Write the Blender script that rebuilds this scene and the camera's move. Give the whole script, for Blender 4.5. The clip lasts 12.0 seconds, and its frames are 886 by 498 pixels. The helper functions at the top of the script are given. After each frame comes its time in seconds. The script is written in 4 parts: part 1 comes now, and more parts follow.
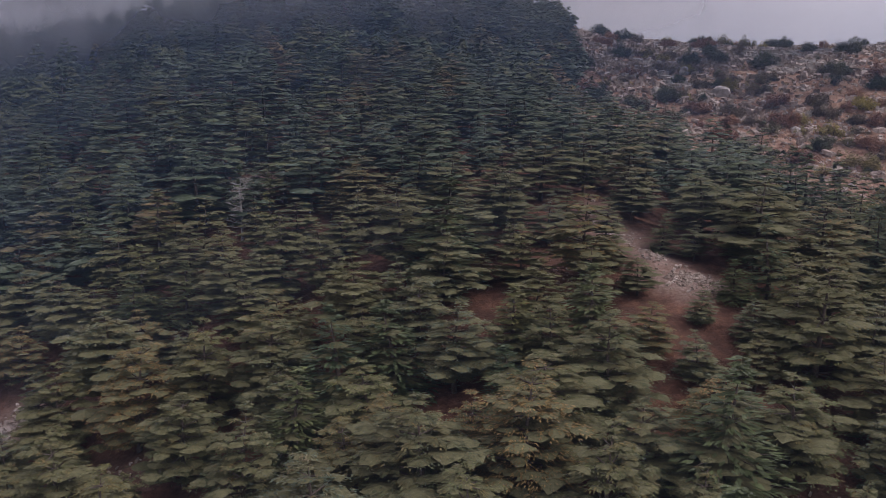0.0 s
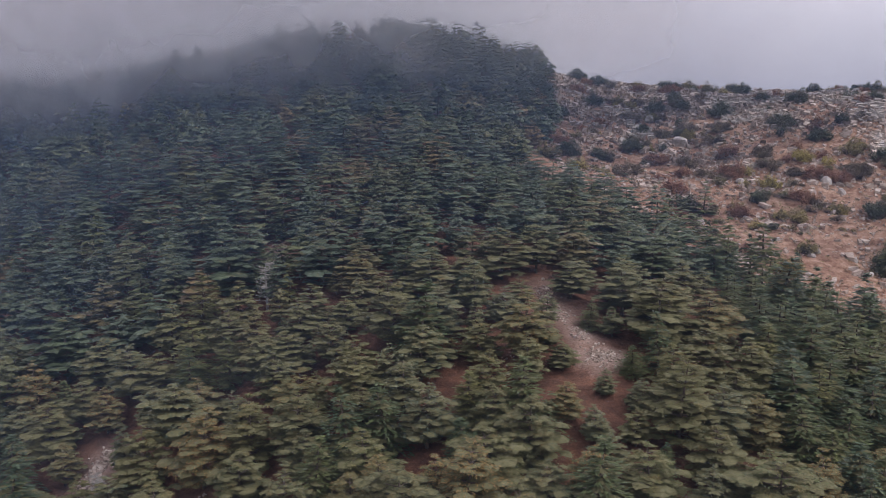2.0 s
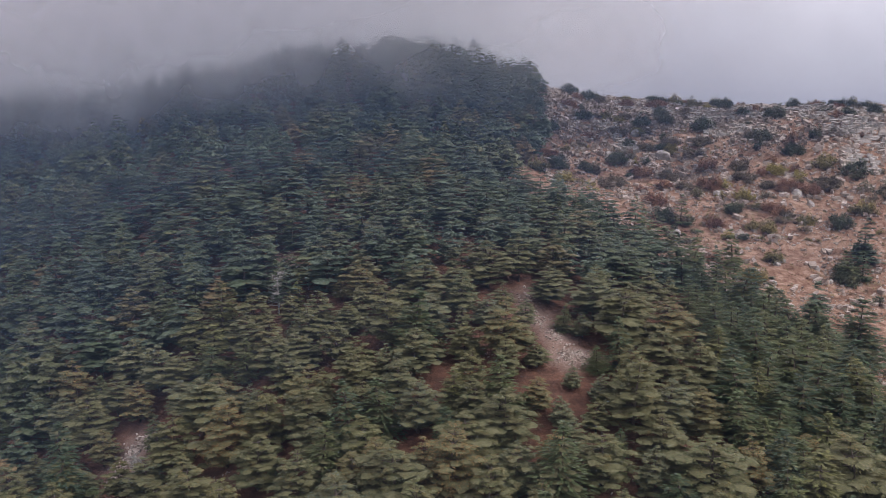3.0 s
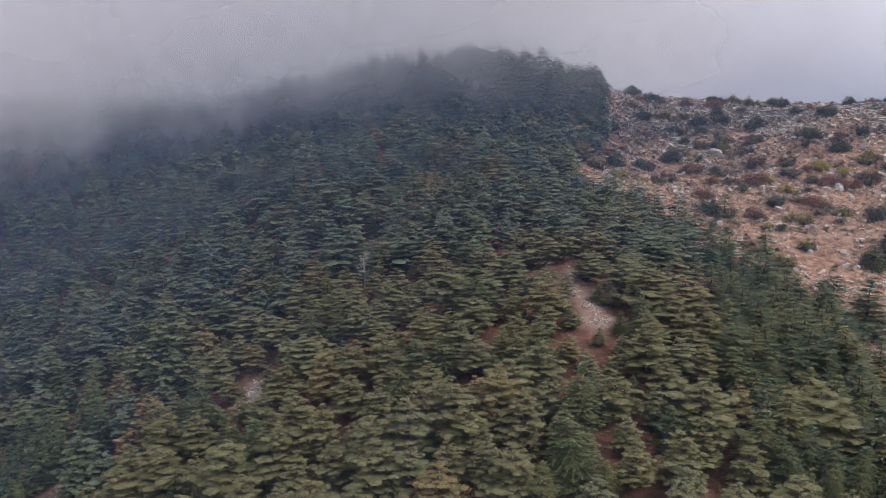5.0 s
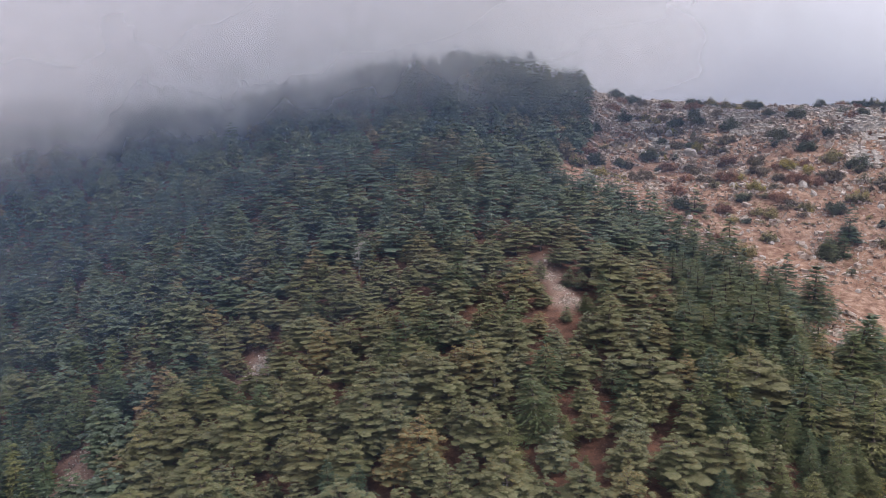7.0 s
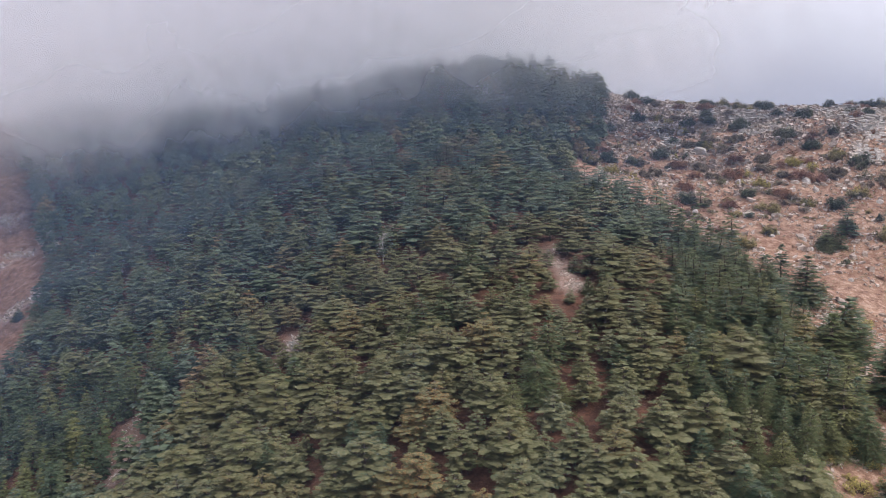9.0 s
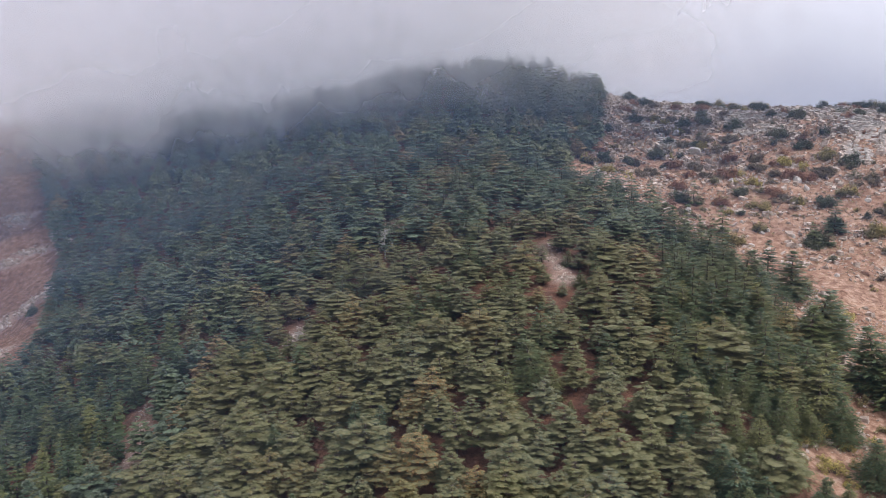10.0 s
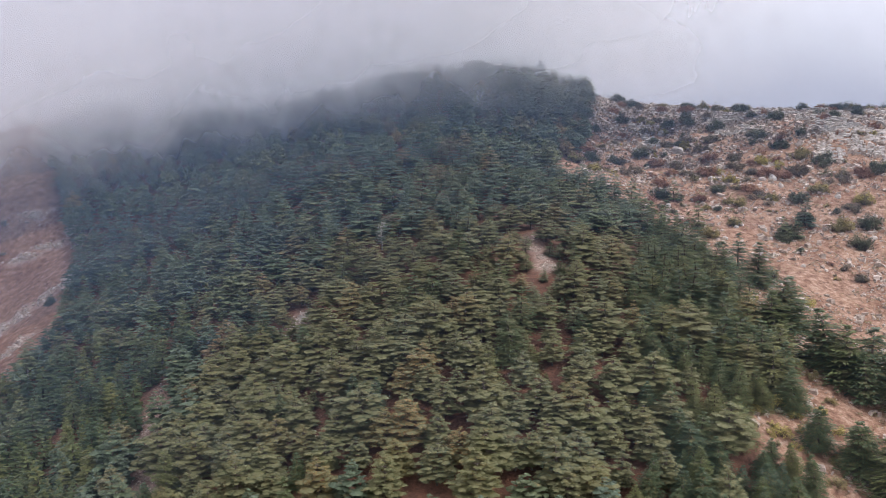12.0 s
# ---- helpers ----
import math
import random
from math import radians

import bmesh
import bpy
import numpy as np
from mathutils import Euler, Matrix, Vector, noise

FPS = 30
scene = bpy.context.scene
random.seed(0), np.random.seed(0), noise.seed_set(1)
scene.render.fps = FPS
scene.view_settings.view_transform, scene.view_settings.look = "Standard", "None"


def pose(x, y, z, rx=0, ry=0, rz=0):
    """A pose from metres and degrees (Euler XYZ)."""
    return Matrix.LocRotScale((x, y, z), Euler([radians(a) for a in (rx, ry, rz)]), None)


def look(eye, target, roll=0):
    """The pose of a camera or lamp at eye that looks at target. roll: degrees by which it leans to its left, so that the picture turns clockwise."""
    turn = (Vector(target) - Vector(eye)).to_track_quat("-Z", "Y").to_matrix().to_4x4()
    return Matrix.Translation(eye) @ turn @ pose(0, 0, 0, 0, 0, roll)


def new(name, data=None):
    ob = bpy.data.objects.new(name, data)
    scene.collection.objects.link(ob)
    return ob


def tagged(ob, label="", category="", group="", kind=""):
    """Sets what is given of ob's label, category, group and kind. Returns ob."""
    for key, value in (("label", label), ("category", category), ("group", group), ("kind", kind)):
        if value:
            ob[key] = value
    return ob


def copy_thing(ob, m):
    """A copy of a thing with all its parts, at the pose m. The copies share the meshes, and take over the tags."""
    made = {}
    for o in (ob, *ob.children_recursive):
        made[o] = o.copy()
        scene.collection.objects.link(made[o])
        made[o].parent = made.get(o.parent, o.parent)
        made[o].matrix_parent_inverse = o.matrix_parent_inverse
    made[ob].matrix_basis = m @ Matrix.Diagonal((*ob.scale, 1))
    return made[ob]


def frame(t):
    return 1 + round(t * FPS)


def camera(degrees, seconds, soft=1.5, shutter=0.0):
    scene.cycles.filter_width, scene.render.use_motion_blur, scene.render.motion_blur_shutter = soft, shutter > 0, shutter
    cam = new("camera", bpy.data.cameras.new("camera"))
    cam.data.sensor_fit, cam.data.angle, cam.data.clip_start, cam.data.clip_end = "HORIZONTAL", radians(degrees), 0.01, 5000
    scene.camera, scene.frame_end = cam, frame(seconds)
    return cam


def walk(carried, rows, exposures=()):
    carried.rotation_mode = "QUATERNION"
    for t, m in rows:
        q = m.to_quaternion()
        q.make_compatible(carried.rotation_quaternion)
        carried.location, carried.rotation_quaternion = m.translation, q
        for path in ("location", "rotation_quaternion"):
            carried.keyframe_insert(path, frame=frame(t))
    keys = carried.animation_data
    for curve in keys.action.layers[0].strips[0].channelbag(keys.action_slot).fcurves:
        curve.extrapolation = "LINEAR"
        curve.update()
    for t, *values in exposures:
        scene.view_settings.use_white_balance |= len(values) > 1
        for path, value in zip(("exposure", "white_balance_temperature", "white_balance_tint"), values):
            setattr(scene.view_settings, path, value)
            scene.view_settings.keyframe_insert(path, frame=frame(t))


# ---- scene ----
cam = camera(55.9, 12.0, soft=0.9)
METRES, EYE, TILT, LEAN, TURN = 150.0, 0.0, -9.3, 0.0, 0.0
ROWS = [
    (0.0, 0.0, 0.0, 0.0, 0.0, 0.0, -0.0),
    (0.5, 0.0026, -0.0288, 0.0224, -0.04, -0.23, 0.18),
    (1.0, 0.0081, -0.0845, 0.0451, -0.09, -0.42, 0.28),
    (1.5, 0.0138, -0.1441, 0.0658, -0.11, -0.43, 0.27),
    (2.0, 0.0195, -0.2015, 0.0847, -0.05, -0.45, 0.23),
    (2.5, 0.0248, -0.2581, 0.0984, 0.07, -0.44, 0.16),
    (3.0, 0.0325, -0.3171, 0.098, 0.14, -0.38, 0.1),
    (3.5, 0.0422, -0.3729, 0.0969, 0.23, -0.37, 0.07),
    (3.6, 0.0431, -0.3841, 0.0966, 0.25, -0.37, 0.07),
    (3.7, 0.0441, -0.3951, 0.0963, 2.40, -0.40, 0.07),
    (5.3, 0.0796, -0.5486, 0.0800, 5.90, -0.59, 0.01),
    (5.5, 0.0832, -0.561, 0.0788, 5.86, -0.59, 0.01),
    (6.0, 0.0911, -0.5917, 0.0743, 5.85, -0.57, 0.01),
    (6.5, 0.0985, -0.6224, 0.0701, 5.81, -0.55, -0.01),
    (7.0, 0.106, -0.6528, 0.0649, 5.81, -0.52, -0.02),
    (9.0, 0.1373, -0.773, 0.0458, 7.69, -0.44, -0.1),
    (9.5, 0.1465, -0.8028, 0.0412, 8.0, -0.42, -0.13),
    (10.0, 0.1555, -0.8329, 0.0368, 8.01, -0.4, -0.15),
    (10.5, 0.164, -0.8629, 0.0325, 8.02, -0.37, -0.16),
    (11.0, 0.1728, -0.8927, 0.0285, 8.06, -0.34, -0.16),
    (11.5, 0.1816, -0.9227, 0.0241, 8.08, -0.33, -0.16),
    (12.0, 0.1906, -0.9527, 0.018, 8.11, -0.31, -0.16),
]
EXPOSURES = [(0.0, -0.40, 6500, 21), (1.0, -0.28, 6500, 19), (2.0, -0.04, 6500, 17), (2.5, 0.02, 6500, 16), (3.5, 0.04, 6500, 15), (5.5, 0.17, 6500, 14), (7.0, 0.28, 6500, 13), (9.5, 0.45, 6450, 12), (12.0, 0.47, 6400, 11)]
walk(cam, [(t, pose(0, 0, EYE, TILT, LEAN, TURN) @ pose(METRES * x, METRES * y, METRES * z, 90 + pitch, roll, yaw)) for t, x, y, z, yaw, pitch, roll in ROWS], EXPOSURES)

# ---- world and sun ----
SUN_ELEVATION, SUN_AZIMUTH = 40.0, 108.0    # degrees; azimuth clockwise from +y

world = bpy.data.worlds.new("overcast_sky")
scene.world = world
world.use_nodes = True
wn, wl = world.node_tree.nodes, world.node_tree.links
wn.clear()
sky = wn.new("ShaderNodeTexSky")
sky.sky_type, sky.sun_disc = "NISHITA", False
sky.sun_elevation, sky.sun_rotation = radians(SUN_ELEVATION), radians(SUN_AZIMUTH)
sky_light = wn.new("ShaderNodeBackground")
sky_light.inputs["Strength"].default_value = 0.05
wl.new(sky.outputs[0], sky_light.inputs["Color"])
where = wn.new("ShaderNodeTexCoord")
split = wn.new("ShaderNodeSeparateXYZ")
wl.new(where.outputs["Generated"], split.inputs[0])
cover = wn.new("ShaderNodeValToRGB")          # cloud deck: dull at the horizon, brighter overhead
cover.color_ramp.elements[0].position, cover.color_ramp.elements[0].color = 0.0, (0.40, 0.415, 0.51, 1)
cover.color_ramp.elements[1].position, cover.color_ramp.elements[1].color = 1.0, (1.30, 1.30, 1.36, 1)
e = cover.color_ramp.elements.new(0.13)
e.color = (0.72, 0.72, 0.805, 1)
billow = wn.new("ShaderNodeTexNoise")
billow.inputs["Scale"].default_value, billow.inputs["Detail"].default_value = 3.0, 4.0
wl.new(where.outputs["Generated"], billow.inputs["Vector"])
shift = wn.new("ShaderNodeMath")
shift.operation = "MULTIPLY_ADD"
shift.inputs[1].default_value = 0.14
wl.new(billow.outputs["Fac"], shift.inputs[0])
lower = wn.new("ShaderNodeMath")
lower.operation = "SUBTRACT"
lower.inputs[1].default_value = 0.07
wl.new(split.outputs["Z"], lower.inputs[0])
wl.new(lower.outputs[0], shift.inputs[2])
wl.new(shift.outputs[0], cover.inputs["Fac"])
sunward = wn.new("ShaderNodeMath")
sunward.operation = "MULTIPLY_ADD"
sunward.inputs[1].default_value, sunward.inputs[2].default_value = 0.30, 1.0
wl.new(split.outputs["X"], sunward.inputs[0])
cloud_light = wn.new("ShaderNodeBackground")
wl.new(sunward.outputs[0], cloud_light.inputs["Strength"])
wl.new(cover.outputs["Color"], cloud_light.inputs["Color"])
blend = wn.new("ShaderNodeMixShader")
blend.inputs[0].default_value = 0.92
wl.new(sky_light.outputs[0], blend.inputs[1])
wl.new(cloud_light.outputs[0], blend.inputs[2])
wout = wn.new("ShaderNodeOutputWorld")
wl.new(blend.outputs[0], wout.inputs[0])

sun = new("sun", bpy.data.lights.new("sun", "SUN"))
sun.data.energy, sun.data.angle, sun.data.color = 1.5, radians(25), (1.0, 0.95, 0.88)
az, el = radians(SUN_AZIMUTH), radians(SUN_ELEVATION)
sun.matrix_world = look((math.sin(az) * math.cos(el) * 400, math.cos(az) * math.cos(el) * 400, math.sin(el) * 400), (0, 0, 0))


# ---- materials ----
def node_material(name):
    m = bpy.data.materials.new(name)
    m.use_nodes = True
    return m, m.node_tree.nodes, m.node_tree.links, m.node_tree.nodes["Principled BSDF"]


def ramp(nodes, stops):
    r = nodes.new("ShaderNodeValToRGB")
    els = r.color_ramp.elements
    els[0].position, els[0].color = stops[0][0], (*stops[0][1], 1)
    els[1].position, els[1].color = stops[-1][0], (*stops[-1][1], 1)
    for p, c in stops[1:-1]:
        els.new(p).color = (*c, 1)
    return r


def noise_node(nodes, links, scale, detail=4.0, rough=0.6, vector=None):
    n = nodes.new("ShaderNodeTexNoise")
    n.inputs["Scale"].default_value, n.inputs["Detail"].default_value, n.inputs["Roughness"].default_value = scale, detail, rough
    if vector is not None:
        links.new(vector, n.inputs["Vector"])
    return n


def mix_color(nodes, links, fac, a, b, mode="MIX"):
    m = nodes.new("ShaderNodeMix")
    m.data_type, m.blend_type = "RGBA", mode
    for socket, value in ((m.inputs[0], fac), (m.inputs[6], a), (m.inputs[7], b)):
        if isinstance(value, (int, float)):
            socket.default_value = value
        elif isinstance(value, tuple):
            socket.default_value = (*value, 1)
        else:
            links.new(value, socket)
    return m.outputs[2]


def foliage(name, stops, source="object", tip=(0.30, 0.20, 0.075), tip_share=0.24):
    """Needles or leaves: a hue for each tree, lighter and darker sprays, some of them browned."""
    m, n, l, bsdf = node_material(name)
    if source == "object":
        pick = n.new("ShaderNodeObjectInfo").outputs["Random"]
    else:
        at = n.new("ShaderNodeAttribute")
        at.attribute_name = "tint"
        pick = at.outputs["Fac"]
    hue = ramp(n, stops)
    l.new(pick, hue.inputs["Fac"])
    geo = n.new("ShaderNodeNewGeometry")
    tone = ramp(n, [(0.0, (0.62, 0.62, 0.62)), (0.6, (1.0, 1.0, 1.0)), (1.0, (1.5, 1.48, 1.38) if source == "object" else (1.25, 1.22, 1.18))])
    l.new(geo.outputs["Random Per Island"], tone.inputs["Fac"])
    toned = mix_color(n, l, 1.0, hue.outputs["Color"], tone.outputs["Color"], "MULTIPLY")
    tc = n.new("ShaderNodeTexCoord")
    patch = noise_node(n, l, 0.55, 3.0, 0.6, tc.outputs["Object"])
    gate = n.new("ShaderNodeMapRange")
    gate.inputs["From Min"].default_value, gate.inputs["From Max"].default_value = 0.60 - tip_share * 0.5, 0.85 - tip_share * 0.5
    gate.inputs["To Max"].default_value = 0.65
    l.new(patch.outputs["Fac"], gate.inputs["Value"])
    l.new(mix_color(n, l, gate.outputs["Result"], toned, tip), bsdf.inputs["Base Color"])
    bsdf.inputs["Roughness"].default_value = 0.62
    bsdf.inputs["Specular IOR Level"].default_value = 0.35
    return m


CEDAR_STOPS = [(0.0, (0.052, 0.074, 0.050)), (0.13, (0.126, 0.158, 0.108)), (0.26, (0.076, 0.094, 0.044)), (0.42, (0.132, 0.146, 0.058)), (0.56, (0.070, 0.086, 0.048)), (0.70, (0.138, 0.134, 0.050)), (0.82, (0.092, 0.102, 0.042)), (0.92, (0.178, 0.136, 0.052)), (1.0, (0.250, 0.152, 0.060))]
YOUNG_STOPS = [(0.0, (0.050, 0.076, 0.046)), (0.4, (0.070, 0.096, 0.046)), (0.75, (0.100, 0.116, 0.046)), (1.0, (0.140, 0.138, 0.052))]
MAT_CEDAR = foliage("cedar_needles", CEDAR_STOPS)
UPPER_STOPS = [(0.0, (0.050, 0.074, 0.054)), (0.25, (0.092, 0.120, 0.080)), (0.5, (0.062, 0.086, 0.050)), (0.72, (0.108, 0.122, 0.062)), (0.90, (0.090, 0.094, 0.048)), (1.0, (0.180, 0.124, 0.060))]
MAT_CEDAR_FAR = foliage("cedar_needles_woods", UPPER_STOPS, "attribute", tip_share=0.04)
MAT_YOUNG = foliage("young_cedar_needles", YOUNG_STOPS, tip_share=0.0)
MAT_YOUNG_FAR = foliage("young_cedar_needles_woods", YOUNG_STOPS, "attribute", tip_share=0.0)
MAT_OAK = foliage("oak_leaves", [(0.0, (0.062, 0.080, 0.058)), (0.6, (0.092, 0.106, 0.062)), (1.0, (0.140, 0.132, 0.078))], tip_share=0.05)
MAT_RUST = foliage("rust_leaves", [(0.0, (0.20, 0.105, 0.085)), (0.5, (0.27, 0.135, 0.095)), (1.0, (0.36, 0.19, 0.11))], tip=(0.30, 0.14, 0.06))
MAT_GOLD = foliage("gold_leaves", [(0.0, (0.17, 0.150, 0.080)), (0.5, (0.25, 0.20, 0.085)), (1.0, (0.38, 0.31, 0.085))], tip=(0.26, 0.15, 0.06), tip_share=0.05)
MAT_DRAB = foliage("drab_leaves", [(0.0, (0.145, 0.115, 0.098)), (0.5, (0.185, 0.140, 0.108)), (1.0, (0.155, 0.140, 0.098))])
MAT_TUFT = foliage("dry_tufts", [(0.0, (0.16, 0.105, 0.07)), (0.35, (0.24, 0.17, 0.10)), (0.6, (0.19, 0.175, 0.085)), (0.85, (0.30, 0.25, 0.11)), (1.0, (0.27, 0.13, 0.09))], "attribute", tip_share=0.0)


def bark_material(name, dark, light):
    m, n, l, bsdf = node_material(name)
    tc = n.new("ShaderNodeTexCoord")
    g = noise_node(n, l, 5.0, 5.0, 0.7, tc.outputs["Object"])
    r = ramp(n, [(0.3, dark), (0.75, light)])
    l.new(g.outputs["Fac"], r.inputs["Fac"])
    l.new(r.outputs["Color"], bsdf.inputs["Base Color"])
    bump = n.new("ShaderNodeBump")
    bump.inputs["Strength"].default_value, bump.inputs["Distance"].default_value = 0.6, 0.05
    l.new(g.outputs["Fac"], bump.inputs["Height"])
    l.new(bump.outputs["Normal"], bsdf.inputs["Normal"])
    bsdf.inputs["Roughness"].default_value = 0.9
    return m


MAT_BARK = bark_material("cedar_bark", (0.07, 0.052, 0.042), (0.19, 0.155, 0.13))
# Olive twig tone painted as the shade inside and below the needle tiers.
MAT_TWIG_SHADE = bark_material("twig_mat_shade", (0.088, 0.088, 0.044), (0.180, 0.170, 0.078))
MAT_DEAD = bark_material("dead_wood", (0.21, 0.20, 0.185), (0.44, 0.42, 0.39))


def rock_material(name, dark, mid, light):
    m, n, l, bsdf = node_material(name)
    tc = n.new("ShaderNodeTexCoord")
    big = noise_node(n, l, 0.6, 6.0, 0.65, tc.outputs["Object"])
    fine = noise_node(n, l, 5.0, 5.0, 0.7, tc.outputs["Object"])
    r = ramp(n, [(0.32, dark), (0.5, mid), (0.7, light)])
    l.new(big.outputs["Fac"], r.inputs["Fac"])
    speck = ramp(n, [(0.3, (0.72, 0.70, 0.68)), (0.7, (1.15, 1.15, 1.15))])
    l.new(fine.outputs["Fac"], speck.inputs["Fac"])
    geo = n.new("ShaderNodeNewGeometry")
    each = ramp(n, [(0.0, (0.70, 0.66, 0.62)), (1.0, (1.15, 1.13, 1.12))])
    l.new(geo.outputs["Random Per Island"], each.inputs["Fac"])
    both = mix_color(n, l, 1.0, r.outputs["Color"], speck.outputs["Color"], "MULTIPLY")
    l.new(mix_color(n, l, 1.0, both, each.outputs["Color"], "MULTIPLY"), bsdf.inputs["Base Color"])
    bump = n.new("ShaderNodeBump")
    bump.inputs["Strength"].default_value, bump.inputs["Distance"].default_value = 0.7, 0.08
    l.new(fine.outputs["Fac"], bump.inputs["Height"])
    l.new(bump.outputs["Normal"], bsdf.inputs["Normal"])
    bsdf.inputs["Roughness"].default_value = 0.92
    return m


MAT_STONE = rock_material("limestone_rubble", (0.27, 0.212, 0.18), (0.46, 0.39, 0.345), (0.66, 0.60, 0.55))
MAT_LEDGE = rock_material("grey_limestone", (0.24, 0.222, 0.208), (0.45, 0.42, 0.395), (0.64, 0.61, 0.58))


def ground_material():
    """Red-brown litter under the trees, pinkish stony soil on the bare slopes, pale gravel in the washed strips."""
    m, n, l, bsdf = node_material("mountain_soil")
    tc = n.new("ShaderNodeTexCoord")
    bare, wash = n.new("ShaderNodeAttribute"), n.new("ShaderNodeAttribute")
    bare.attribute_name, wash.attribute_name = "bare", "wash"
    big = noise_node(n, l, 0.06, 6.0, 0.62, tc.outputs["Object"])
    mid = noise_node(n, l, 0.45, 6.0, 0.7, tc.outputs["Object"])
    fine = noise_node(n, l, 3.0, 5.0, 0.75, tc.outputs["Object"])
    litter = ramp(n, [(0.3, (0.070, 0.037, 0.027)), (0.5, (0.140, 0.066, 0.044)), (0.72, (0.23, 0.108, 0.064))])
    l.new(mid.outputs["Fac"], litter.inputs["Fac"])
    soil = ramp(n, [(0.36, (0.150, 0.080, 0.053)), (0.5, (0.310, 0.188, 0.130)), (0.64, (0.46, 0.335, 0.26))])
    l.new(mid.outputs["Fac"], soil.inputs["Fac"])
    drift = ramp(n, [(0.35, (0.80, 0.70, 0.66)), (0.65, (1.12, 1.10, 1.08))])
    l.new(big.outputs["Fac"], drift.inputs["Fac"])
    soil_tone = mix_color(n, l, 1.0, soil.outputs["Color"], drift.outputs["Color"], "MULTIPLY")
    gravel = ramp(n, [(0.3, (0.26, 0.17, 0.135)), (0.7, (0.48, 0.37, 0.32))])
    l.new(fine.outputs["Fac"], gravel.inputs["Fac"])
    one = mix_color(n, l, bare.outputs["Fac"], litter.outputs["Color"], soil_tone)
    two = mix_color(n, l, wash.outputs["Fac"], one, gravel.outputs["Color"])
    speck = ramp(n, [(0.3, (0.72, 0.70, 0.68)), (0.55, (1.0, 1.0, 1.0)), (0.75, (1.3, 1.3, 1.3))])
    l.new(fine.outputs["Fac"], speck.inputs["Fac"])
    l.new(mix_color(n, l, 1.0, two, speck.outputs["Color"], "MULTIPLY"), bsdf.inputs["Base Color"])
    bump = n.new("ShaderNodeBump")
    bump.inputs["Strength"].default_value, bump.inputs["Distance"].default_value = 0.8, 0.25
    l.new(fine.outputs["Fac"], bump.inputs["Height"])
    l.new(bump.outputs["Normal"], bsdf.inputs["Normal"])
    bsdf.inputs["Roughness"].default_value = 0.95
    return m


MAT_GROUND = ground_material()

# ---- the lie of the land ----
GRID_X, GRID_Y, GRID_STEP = -240.0, -120.0, 60.0
HEIGHTS = np.array((
    (-152.6, -134.1, -119.4, -114.2, -114.9, -116.4, -116, -112.4, -106.8),
    (-142.8, -120, -97.3, -82.6, -86.6, -88, -90.5, -90.9, -87.1),
    (-129.9, -107.1, -86.8, -56.1, -40.4, -51.1, -62.5, -69.8, -69.3),
    (-113.5, -87.1, -68.3, -51.1, -20.1, -29.2, -46.3, -53.3, -56.4),
    (-93.4, -66.2, -41.9, -24.4, -1.2, -19.9, -37, -39.4, -42.6),
    (-57.1, -40.9, -23.3, -0.2, 5.4, -14.5, -17.5, -17.1, -20.7),
    (6.3, 3.3, 7.5, 20.6, 15.4, -3.1, 10.8, 14, 7.1),
    (35.4, 24.3, 25.5, 45.6, 47, 24.7, 29, 28.1, 26.9),
    (21.2, 19.5, 22.2, 38.2, 41.9, 27.2, 19.2, 20.7, 27.1),
    (0.2, 6.1, 11.6, 14.5, 13.5, 10.2, -2.3, -2.3, 11.8)))


def spline(u):
    return np.stack([(1 - u) ** 3, 3 * u ** 3 - 6 * u ** 2 + 4, -3 * u ** 3 + 3 * u ** 2 + 3 * u + 1, u ** 3], -1) / 6


def ground_z(x, y):
    """Height of the mountainside: smooth main form, gentle hummocks, a fall towards the far valleys."""
    x, y = np.asarray(x, float), np.asarray(y, float)
    ny, nx = HEIGHTS.shape
    gx = np.clip((x - GRID_X) / GRID_STEP, 0, nx - 1.001)
    gy = np.clip((y - GRID_Y) / GRID_STEP, 0, ny - 1.001)
    i, j = gx.astype(int), gy.astype(int)
    bx, by = spline(gx - i), spline(gy - j)
    z = np.zeros(x.shape)
    for b in range(4):
        for a in range(4):
            z = z + bx[..., a] * by[..., b] * HEIGHTS[np.clip(j + b - 1, 0, ny - 1), np.clip(i + a - 1, 0, nx - 1)]
    out = np.hypot(np.maximum(np.abs(x) - 240, 0), np.maximum(np.maximum(-120 - y, y - 420), 0))
    z = z - 60 * (1 - np.exp(-out / 400.0))
    z = z + 2.6 * np.exp(-((x - 24) ** 2 + (y - 84) ** 2) / 420.0)
    z = z + 4.0 * np.exp(-((x - 148) / 30) ** 2 - ((y - 243) / 24) ** 2)      # the ledge below the crest
    z = z - 4.0 / (1 + np.exp(-(y - 287) / 7.0)) / (1 + np.exp(-(x - 112) / 14.0))
    return z + 0.5 * np.sin(x * 0.21 + 1.3 * np.sin(y * 0.13)) * np.cos(y * 0.19 + 0.7) + 0.25 * np.sin(x * 0.53 + y * 0.31)


FOREST = [(42, 330), (42, 290), (40, 262), (41, 243), (33, 226), (25, 208), (24, 197), (33, 191), (43, 187), (47, 176), (52, 171), (57, 155), (62, 151), (68, 138), (72, 132), (72, 119), (76, 112), (76, 97), (79, 88), (77, 70), (80, 60), (78, 49), (74, 42), (65, 37), (66, 29), (76, 18), (80, -16), (62, -28), (36, -19), (10, -31), (-22, -21), (-52, -32), (-88, -20), (-140, -29), (-150, 96), (-150, 128), (-165, 160), (-185, 195), (-215, 235), (-235, 260), (-230, 330)]


